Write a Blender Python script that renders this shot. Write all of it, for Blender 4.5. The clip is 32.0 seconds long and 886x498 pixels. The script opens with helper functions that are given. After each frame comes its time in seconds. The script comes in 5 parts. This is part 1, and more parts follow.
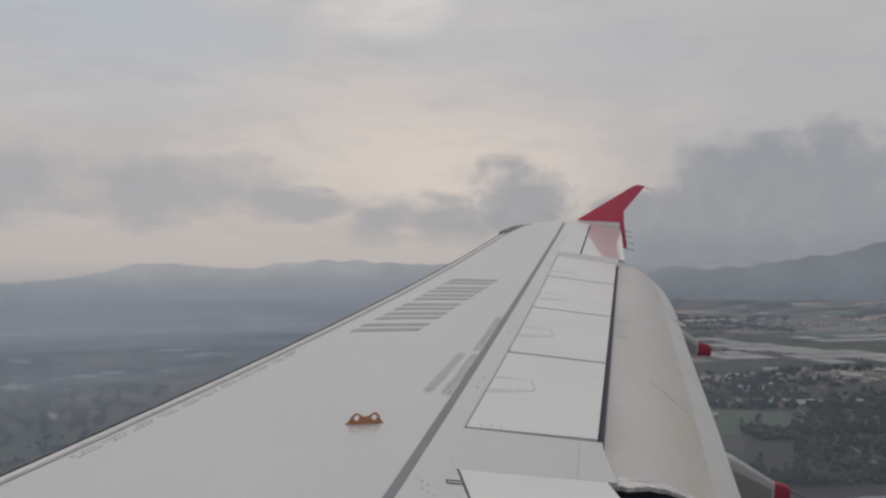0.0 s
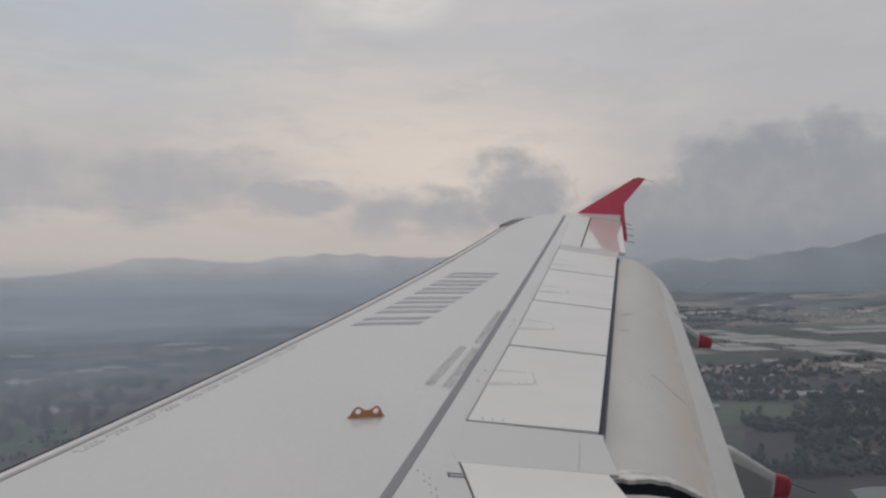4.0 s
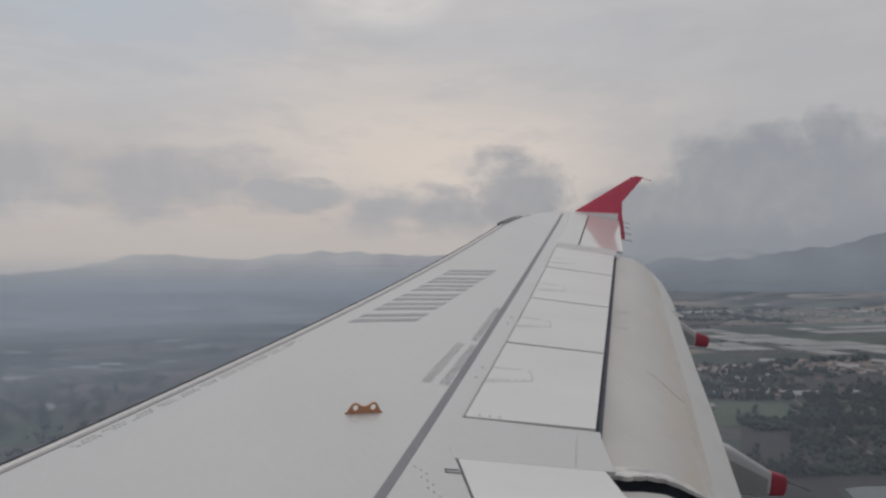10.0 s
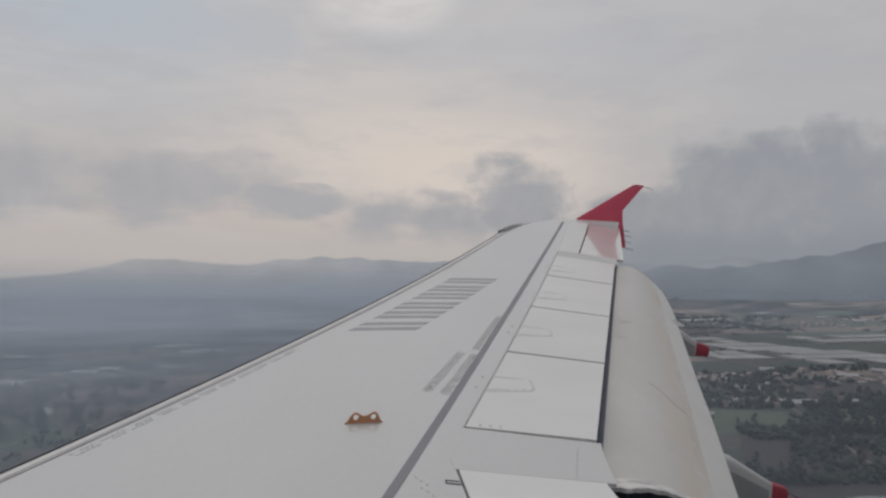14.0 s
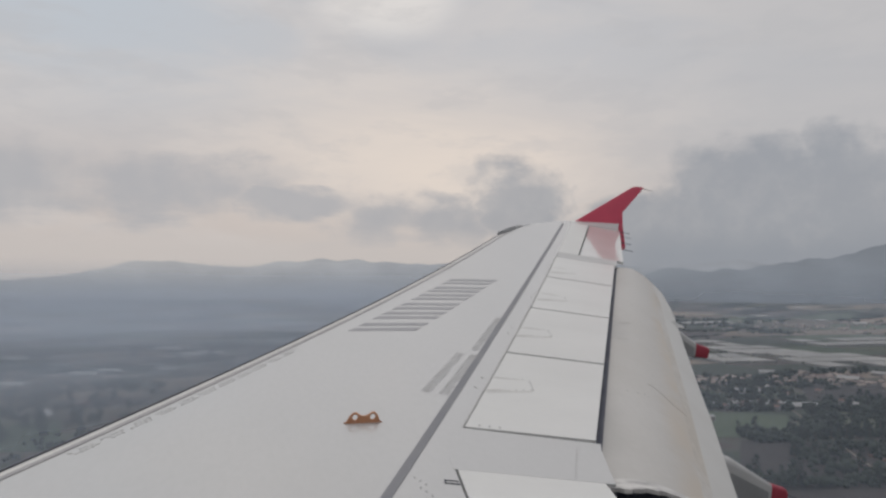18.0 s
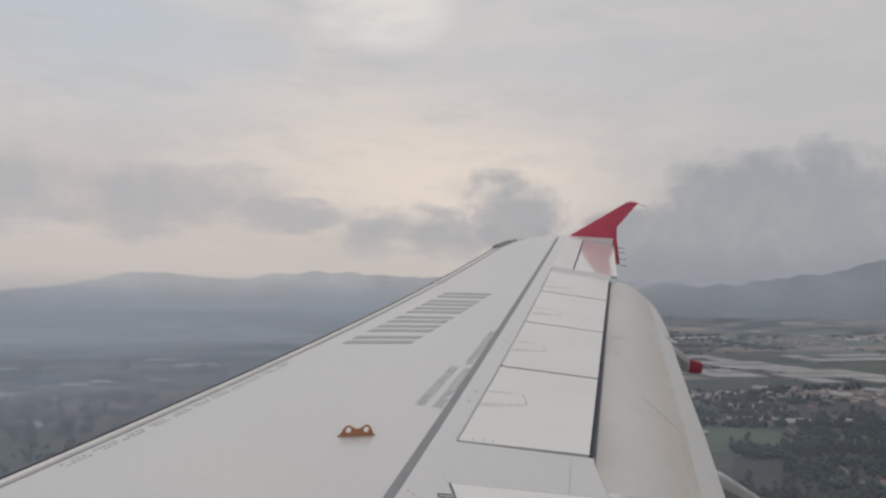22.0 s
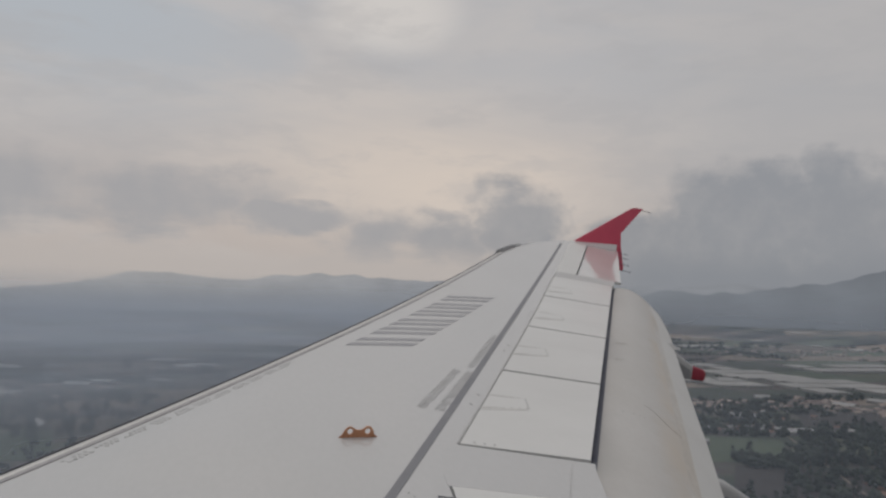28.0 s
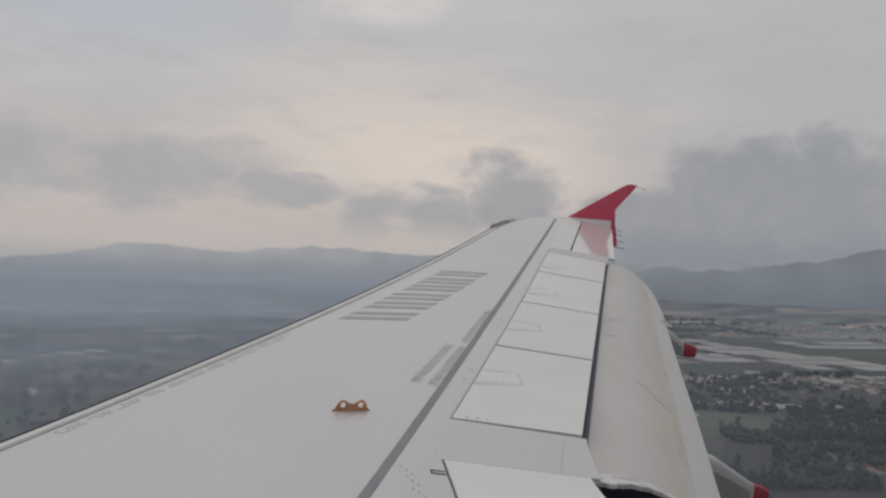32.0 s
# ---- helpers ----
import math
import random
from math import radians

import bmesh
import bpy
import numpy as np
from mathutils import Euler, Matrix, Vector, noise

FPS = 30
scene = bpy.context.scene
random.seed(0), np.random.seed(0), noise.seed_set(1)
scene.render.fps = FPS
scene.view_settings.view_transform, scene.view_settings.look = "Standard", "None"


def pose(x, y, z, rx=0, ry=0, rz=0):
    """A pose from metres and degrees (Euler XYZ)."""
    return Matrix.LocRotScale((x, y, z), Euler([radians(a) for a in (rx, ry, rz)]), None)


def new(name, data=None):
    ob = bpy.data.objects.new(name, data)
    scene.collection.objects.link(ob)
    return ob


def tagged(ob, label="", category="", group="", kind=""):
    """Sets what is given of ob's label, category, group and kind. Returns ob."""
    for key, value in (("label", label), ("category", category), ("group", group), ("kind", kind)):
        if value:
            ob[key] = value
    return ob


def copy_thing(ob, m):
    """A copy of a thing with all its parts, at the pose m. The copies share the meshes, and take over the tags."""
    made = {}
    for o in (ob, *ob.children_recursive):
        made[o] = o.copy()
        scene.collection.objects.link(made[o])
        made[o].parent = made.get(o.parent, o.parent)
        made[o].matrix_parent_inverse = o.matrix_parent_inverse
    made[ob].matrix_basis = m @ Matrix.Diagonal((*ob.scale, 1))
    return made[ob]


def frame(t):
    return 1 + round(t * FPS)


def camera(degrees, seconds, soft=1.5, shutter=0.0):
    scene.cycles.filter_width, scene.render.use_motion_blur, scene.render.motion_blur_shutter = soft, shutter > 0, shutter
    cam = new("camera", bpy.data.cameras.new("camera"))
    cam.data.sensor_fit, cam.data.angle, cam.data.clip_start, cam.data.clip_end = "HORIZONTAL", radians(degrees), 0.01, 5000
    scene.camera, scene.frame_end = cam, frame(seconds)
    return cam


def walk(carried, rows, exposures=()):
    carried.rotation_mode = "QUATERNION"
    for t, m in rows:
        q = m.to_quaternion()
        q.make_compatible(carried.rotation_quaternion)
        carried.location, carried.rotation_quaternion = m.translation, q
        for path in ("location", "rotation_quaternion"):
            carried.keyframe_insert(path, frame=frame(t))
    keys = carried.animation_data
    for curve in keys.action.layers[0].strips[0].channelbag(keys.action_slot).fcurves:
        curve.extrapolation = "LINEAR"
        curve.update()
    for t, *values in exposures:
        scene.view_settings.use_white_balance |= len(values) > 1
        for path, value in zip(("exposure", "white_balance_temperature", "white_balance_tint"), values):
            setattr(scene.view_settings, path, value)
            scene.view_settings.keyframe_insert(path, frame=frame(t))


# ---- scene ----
cam = camera(60.79, 32.0, soft=2.5)
ROWS = [
    (0, 0.0093, 0.0026, 99.9981, 92.867, 0.288, 0.155),
    (0.5, 0.0078, -0.0066, 99.9935, 93.572, 0.225, 0.151),
    (1, 0.0055, 0.0115, 100.0145, 93.561, 0.080, -0.030),
    (1.5, 0.0073, 0.0050, 100.0174, 93.724, -0.110, -0.162),
    (2, 0.0021, -0.0008, 100.0037, 93.744, -0.152, -0.190),
    (2.5, 0.0082, 0.0054, 99.9987, 92.344, -0.025, -0.085),
    (3, 0.0056, 0.0086, 100.0112, 92.023, 0.328, 0.074),
    (3.5, 0.0084, 0.0005, 100.0003, 92.443, 0.539, 0.194),
    (5.5, 0.0077, 0.0043, 100.0024, 91.884, 0.220, 0.273),
    (6, 0.0036, 0.0027, 99.9981, 91.899, 0.079, 0.294),
    (6.5, 0.0011, -0.0043, 100.0030, 92.375, 0.006, 0.419),
    (7, 0.0046, 0.0018, 100.0070, 92.568, 0.057, 0.531),
    (7.5, 0.0030, -0.0047, 100.0147, 92.363, -0.065, 0.391),
    (8, 0.0010, 0.0086, 100.0184, 91.712, -0.292, 0.070),
    (8.5, 0.0026, 0.0179, 100.0072, 90.938, -0.342, -0.144),
    (9, 0.0006, 0.0113, 100.0098, 91.083, -0.130, -0.178),
    (9.5, 0.0062, 0.0100, 99.9904, 91.838, 0.268, -0.021),
    (10, 0.0033, -0.0010, 99.9911, 92.208, 0.239, -0.003),
    (10.5, -0.0022, 0.0023, 100.0038, 92.418, -0.151, -0.038),
    (11, -0.0005, 0.0085, 100.0046, 92.407, -0.364, -0.083),
    (11.5, -0.0046, 0.0076, 99.9983, 92.107, -0.419, -0.227),
    (12, -0.0009, 0.0036, 99.9962, 91.732, -0.508, -0.182),
    (12.5, -0.0030, 0.0040, 100.0039, 91.644, -0.552, -0.131),
    (13, -0.0017, 0.0057, 99.9987, 91.810, -0.354, -0.005),
    (13.5, -0.0015, -0.0020, 100.0144, 92.424, -0.192, 0.044),
    (14, -0.0076, 0.0067, 100.0123, 92.688, -0.104, -0.027),
    (14.5, -0.0009, 0.0048, 100.0025, 93.137, 0.057, 0.017),
    (16.5, 0.0000, 0.0000, 100.0000, 92.742, -0.000, -0.000),
    (17, -0.0030, 0.0018, 100.0001, 92.586, -0.118, -0.057),
    (17.5, -0.0015, 0.0045, 99.9922, 92.607, -0.177, -0.073),
    (18, -0.0036, 0.0072, 99.9980, 92.859, -0.190, -0.029),
    (18.5, -0.0033, -0.0076, 100.0052, 93.039, -0.242, -0.037),
    (19, -0.0037, -0.0053, 99.9979, 92.699, -0.360, -0.056),
    (19.5, -0.0066, -0.0026, 100.0007, 91.976, -0.477, 0.021),
    (20, -0.0059, 0.0074, 100.0071, 92.276, -0.491, -0.124),
    (20.5, -0.0050, -0.0050, 100.0021, 93.083, -0.378, -0.223),
    (21, -0.0034, -0.0003, 99.9916, 93.568, -0.395, -0.314),
    (21.5, -0.0056, -0.0017, 100.0031, 93.764, -0.596, -0.417),
    (22, -0.0070, -0.0103, 99.9961, 93.880, -0.615, -0.470),
    (22.5, -0.0070, -0.0064, 100.0051, 93.664, -0.731, -0.508),
    (23, -0.0065, 0.0012, 99.9991, 93.595, -0.826, -0.579),
    (23.5, -0.0115, 0.0036, 99.9981, 93.497, -1.066, -0.652),
    (24, -0.0055, -0.0068, 99.9880, 93.753, -0.989, -0.575),
    (24.5, -0.0048, 0.0026, 99.9892, 93.987, -0.936, -0.495),
    (25, -0.0034, -0.0114, 99.9912, 94.209, -1.069, -0.404),
    (25.5, -0.0083, 0.0027, 100.0003, 93.400, -1.361, -0.578),
    (27.5, -0.0089, -0.0085, 99.9891, 94.386, -1.255, -0.278),
    (28, -0.0126, -0.0077, 99.9870, 94.175, -1.485, -0.273),
    (28.5, -0.0085, -0.0058, 99.9813, 93.702, -1.479, -0.327),
    (29, -0.0087, 0.0010, 99.9912, 93.285, -1.615, -0.366),
    (29.5, -0.0125, 0.0002, 99.9895, 92.968, -1.849, -0.508),
    (30, -0.0100, 0.0077, 99.9848, 92.827, -1.883, -0.525),
    (30.5, -0.0067, 0.0024, 99.9770, 93.197, -1.814, -0.433),
    (31, -0.0137, 0.0037, 100.0241, 93.908, -1.893, -0.268),
    (31.5, -0.0109, 0.0076, 100.0087, 92.850, -2.033, -0.688),
    (32, -0.0155, 0.0062, 99.9929, 92.241, -2.049, -0.759),
]
walk(cam, [(t, pose(*v)) for t, *v in ROWS],
     [(0, -0.05, 6550, 10), (6, -0.02, 6520, 10), (13, -0.06, 6480, 10), (17, 0.0, 6470, 10), (19, 0.25, 6600, 10), (20, 0.29, 6600, 10), (21, 0.14, 6610, 10), (23, 0.12, 6610, 10), (25, 0.0, 6620, 10), (28, -0.15, 6620, 10), (30, 0.0, 6620, 10), (32, -0.05, 6550, 10)])

# the airliner leans in a gentle bank over the plain: its own axes (x aft, y outboard, z up) to the world
AIR = pose(-2.7756, -2.2660, 98.5493, 3.5279, 6.0019, 10.6154)

# ---- world and sun ----
SUN_AZ, SUN_EL = radians(-14), radians(64)
world = bpy.data.worlds.new("overcast_sky")
scene.world = world
world.use_nodes = True
wt = world.node_tree
wt.nodes.clear()


def wn(kind, **props):
    n = wt.nodes.new(kind)
    for k, v in props.items():
        if k == "blend":
            n.blend_type = v
        elif k == "op":
            n.operation = v
        elif k == "dtype":
            n.data_type = v
    return n


def wset(socket, v):
    if isinstance(v, bpy.types.NodeSocket):
        wt.links.new(v, socket)
    else:
        socket.default_value = v


def wmath(op, a, b=0.0, c=0.0):
    n = wn("ShaderNodeMath", op=op)
    wset(n.inputs[0], a), wset(n.inputs[1], b), wset(n.inputs[2], c)
    return n.outputs[0]


def wmix(fac, a, b):
    n = wn("ShaderNodeMix", dtype="RGBA")
    n.clamp_factor = True
    wset(n.inputs[0], fac), wset(n.inputs[6], a), wset(n.inputs[7], b)
    return n.outputs[2]


def wsmooth(v, lo, hi):
    n = wn("ShaderNodeMapRange")
    n.interpolation_type = "SMOOTHSTEP"
    wset(n.inputs[0], v), wset(n.inputs[1], lo), wset(n.inputs[2], hi)
    return n.outputs[0]


def wnoise(vec, scale, detail, rough=0.5, lean=0.0):
    n = wn("ShaderNodeTexNoise")
    wset(n.inputs["Vector"], vec)
    n.inputs["Scale"].default_value = scale
    n.inputs["Detail"].default_value = detail
    n.inputs["Roughness"].default_value = rough
    n.inputs["Distortion"].default_value = lean
    return n.outputs["Fac"]


coord = wn("ShaderNodeTexCoord").outputs["Generated"]
sep = wn("ShaderNodeSeparateXYZ")
wt.links.new(coord, sep.inputs[0])
az = wmath("MULTIPLY", wmath("ARCTAN2", sep.outputs[0], sep.outputs[1]), 57.2958)
el = wmath("MULTIPLY", wmath("ARCSINE", sep.outputs[2]), 57.2958)
flat = wn("ShaderNodeMapping")
wt.links.new(coord, flat.inputs[0])
flat.inputs["Scale"].default_value = (1, 1, 3.2)
flatv = flat.outputs[0]
n_big = wnoise(flatv, 3.1, 5, 0.55, 0.4)
n_mid = wnoise(flatv, 9.0, 6, 0.6, 0.2)
n_puff = wnoise(coord, 21.0, 8, 0.62, 0.15)

sky = wn("ShaderNodeTexSky")
sky.sky_type = "NISHITA"
sky.sun_disc = False
sky.sun_elevation, sky.sun_rotation = SUN_EL, SUN_AZ
sky.dust_density = 6.0
dim = wn("ShaderNodeVectorMath", op="SCALE")
wt.links.new(sky.outputs[0], dim.inputs[0])
dim.inputs["Scale"].default_value = 0.06

# the cloud deck: cool grey overhead and to the north, cream where the sun soaks through, pinkish towards the rim
deck = wmix(wsmooth(el, 2.0, 18.0), (0.50, 0.45, 0.425, 1), (0.475, 0.475, 0.49, 1))
cool = wmath("MULTIPLY", wsmooth(el, 9.0, 20.0), wsmooth(az, -6.0, -26.0))
deck = wmix(wmath("MULTIPLY", cool, 0.8), deck, (0.44, 0.485, 0.535, 1))
deck = wmix(wmath("MULTIPLY", wsmooth(n_big, 0.42, 0.62), 0.55), deck, (0.56, 0.53, 0.515, 1))
dx = wmath("DIVIDE", wmath("ADD", az, 1.0), 26.0)
dy = wmath("DIVIDE", wmath("SUBTRACT", el, 9.5), 9.5)
glow = wmath("SUBTRACT", 1.0, wmath("SQRT", wmath("ADD", wmath("MULTIPLY", dx, dx), wmath("MULTIPLY", dy, dy))))
deck = wmix(wmath("MULTIPLY", wsmooth(glow, 0.0, 0.9), wmath("MULTIPLY_ADD", n_big, 1.3, 0.02)), deck, (0.68, 0.60, 0.535, 1))
dx = wmath("DIVIDE", wmath("ADD", az, 4.5), 7.0)
dy = wmath("DIVIDE", wmath("SUBTRACT", el, 21.5), 4.0)
spot = wmath("SUBTRACT", 1.0, wmath("ADD", wmath("MULTIPLY", dx, dx), wmath("MULTIPLY", dy, dy)))
deck = wmix(wmath("MULTIPLY", wsmooth(spot, 0.0, 1.0), 0.6), deck, (0.74, 0.70, 0.66, 1))
deck = wmix(wmath("MULTIPLY", wsmooth(n_mid, 0.48, 0.66), 0.30), deck, (0.43, 0.425, 0.435, 1))
deck = wmix(wmath("MULTIPLY", wmath("MULTIPLY", wsmooth(az, 6.0, 26.0), wsmooth(el, 40.0, 14.0)), 0.5), deck, (0.40, 0.405, 0.422, 1))
deck = wmix(wsmooth(el, 26.0, 70.0), deck, (0.60, 0.61, 0.63, 1))

# cumulus heaps along the rim: centre azimuth, elevation, half width, half height
puff = -9.0
n_warp = wnoise(coord, 7.0, 6, 0.55, 0.3)
az_w = wmath("ADD", az, wmath("MULTIPLY", wmath("SUBTRACT", n_warp, 0.5), 16.0))
el_w = wmath("ADD", el, wmath("MULTIPLY", wmath("SUBTRACT", n_mid, 0.5), 5.0))
for a0, e0, ra, re in ((22.0, 4.6, 7.5, 6.2), (33.0, 5.0, 8.5, 6.2), (15.5, 3.0, 6.0, 4.2), (6.2, 5.6, 3.6, 4.2), (10.0, 3.0, 5.5, 2.8),
                       (-1.5, 5.0, 5.0, 1.9), (-10.0, 6.0, 6.5, 1.5), (-20.0, 7.0, 9.0, 2.5), (-33.0, 7.2, 11.0, 3.2),
                       (50.0, 4.0, 12.0, 6.0), (-55.0, 4.0, 14.0, 5.0), (80.0, 4.0, 12.0, 5.0), (-85.0, 4.0, 14.0, 5.0),
                       (120.0, 4.0, 16.0, 6.0), (-130.0, 4.0, 20.0, 5.0), (170.0, 4.0, 20.0, 5.0)):
    ex = wmath("DIVIDE", wmath("SUBTRACT", az_w, a0), ra)
    ey = wmath("DIVIDE", wmath("SUBTRACT", el_w, e0), re)
    one = wmath("SUBTRACT", 1.0, wmath("ADD", wmath("MULTIPLY", ex, ex), wmath("MULTIPLY", ey, ey)))
    puff = wmath("MAXIMUM", one, puff)
n_lump = wnoise(coord, 14.0, 6, 0.5, 0.1)
puff = wmath("ADD", wmath("MAXIMUM", puff, -1.0), wmath("MULTIPLY", wmath("SUBTRACT", n_lump, 0.5), 2.3))
heap = wmix(wsmooth(az, -12.0, 16.0), (0.365, 0.370, 0.392, 1), (0.268, 0.286, 0.318, 1))
heap = wmix(wmath("MULTIPLY", wsmooth(n_puff, 0.36, 0.70), 0.26), heap, (0.42, 0.415, 0.42, 1))
edge_of = wsmooth(az, -1.0, 6.0)
edge = wmath("ADD", wmath("MULTIPLY", wsmooth(puff, -0.5, 1.0), wmath("SUBTRACT", 1.0, edge_of)), wmath("MULTIPLY", wsmooth(puff, -0.30, 0.60), edge_of))
deck = wmix(wmath("MULTIPLY", edge, 0.84), deck, heap)
rim = wmix(wsmooth(az, 0.0, 16.0), (0.495, 0.460, 0.442, 1), (0.256, 0.275, 0.306, 1))
deck = wmix(wmath("MULTIPLY", wsmooth(el, 5.0, 2.2), 0.85), deck, rim)
deck = wmix(0.95, dim.outputs[0], deck)
bg = wn("ShaderNodeBackground")
wt.links.new(deck, bg.inputs[0])
bg.inputs[1].default_value = 1.06
wt.links.new(bg.outputs[0], wn("ShaderNodeOutputWorld").inputs[0])

sun_data = bpy.data.lights.new("sun", "SUN")
sun_data.energy, sun_data.angle, sun_data.color = 0.8, radians(35), (1.0, 0.94, 0.86)
sun = new("sun", sun_data)
sun_to = Vector((math.sin(SUN_AZ) * math.cos(SUN_EL), math.cos(SUN_AZ) * math.cos(SUN_EL), math.sin(SUN_EL)))
sun.matrix_world = Matrix.Translation((0, 0, 400)) @ sun_to.to_track_quat("Z", "Y").to_matrix().to_4x4()


# ---- materials ----
def material(name, base, other=None, rough=0.5, scale=4.0, grain=60.0, bump=0.05, metal=0.0, coat=0.0, vary=0.0, mixes=0.6, stretch=(1, 1, 1), world_space=False, speck=0.25):
    m = bpy.data.materials.new(name)
    m.use_nodes = True
    nt = m.node_tree
    b = nt.nodes["Principled BSDF"]
    if world_space:
        src = nt.nodes.new("ShaderNodeNewGeometry").outputs["Position"]
    else:
        src = nt.nodes.new("ShaderNodeTexCoord").outputs["Object"]
    mp = nt.nodes.new("ShaderNodeMapping")
    mp.inputs["Scale"].default_value = stretch
    nt.links.new(src, mp.inputs[0])
    big, small = nt.nodes.new("ShaderNodeTexNoise"), nt.nodes.new("ShaderNodeTexNoise")
    big.inputs["Scale"].default_value, big.inputs["Detail"].default_value = scale, 6
    small.inputs["Scale"].default_value, small.inputs["Detail"].default_value = grain, 4
    for n in (big, small):
        nt.links.new(mp.outputs[0], n.inputs["Vector"])
    ramp = nt.nodes.new("ShaderNodeMapRange")
    ramp.inputs[1].default_value, ramp.inputs[2].default_value, ramp.inputs[4].default_value = 0.38, 0.66, mixes
    nt.links.new(big.outputs["Fac"], ramp.inputs[0])
    mix = nt.nodes.new("ShaderNodeMix")
    mix.data_type = "RGBA"
    nt.links.new(ramp.outputs[0], mix.inputs[0])
    other = other or tuple(c * 0.8 for c in base)
    mix.inputs[6].default_value, mix.inputs[7].default_value = (*base, 1), (*other, 1)
    fine = nt.nodes.new("ShaderNodeMix")
    fine.data_type, fine.blend_type = "RGBA", "OVERLAY"
    fine.inputs[0].default_value = speck
    nt.links.new(mix.outputs[2], fine.inputs[6])
    nt.links.new(small.outputs["Fac"], fine.inputs[7])
    out = fine.outputs[2]
    if vary:
        info = nt.nodes.new("ShaderNodeObjectInfo")
        hsv = nt.nodes.new("ShaderNodeHueSaturation")
        rng = nt.nodes.new("ShaderNodeMapRange")
        rng.inputs[3].default_value, rng.inputs[4].default_value = 1 - vary, 1 + vary
        nt.links.new(info.outputs["Random"], rng.inputs[0])
        nt.links.new(rng.outputs[0], hsv.inputs["Value"])
        nt.links.new(out, hsv.inputs["Color"])
        out = hsv.outputs[0]
    nt.links.new(out, b.inputs["Base Color"])
    b.inputs["Roughness"].default_value, b.inputs["Metallic"].default_value = rough, metal
    b.inputs["Coat Weight"].default_value, b.inputs["Coat Roughness"].default_value = coat, 0.06
    if bump:
        bp = nt.nodes.new("ShaderNodeBump")
        bp.inputs["Strength"].default_value, bp.inputs["Distance"].default_value = bump, 0.01
        nt.links.new(small.outputs["Fac"], bp.inputs["Height"])
        nt.links.new(bp.outputs[0], b.inputs["Normal"])
    return m


WING = material("wing_paint", (0.445, 0.445, 0.45), (0.41, 0.41, 0.41), rough=0.35, scale=0.7, grain=30, bump=0.0, coat=1.0, stretch=(1, 0.4, 1), speck=0.05)
SLAT = material("slat_paint", (0.50, 0.49, 0.48), (0.44, 0.43, 0.42), rough=0.3, scale=1.5, grain=40, bump=0.0, coat=0.2, speck=0.05)
SPOILER = material("spoiler_paint", (0.60, 0.60, 0.595), (0.54, 0.54, 0.535), rough=0.3, scale=1.6, grain=40, bump=0.0, coat=0.12, stretch=(0.4, 1, 1), vary=0.03, speck=0.05)
FLAP = material("flap_paint", (0.435, 0.425, 0.417), (0.385, 0.372, 0.356), rough=0.4, scale=1.4, grain=25, bump=0.0, stretch=(1.0, 0.5, 1.0), speck=0.06)


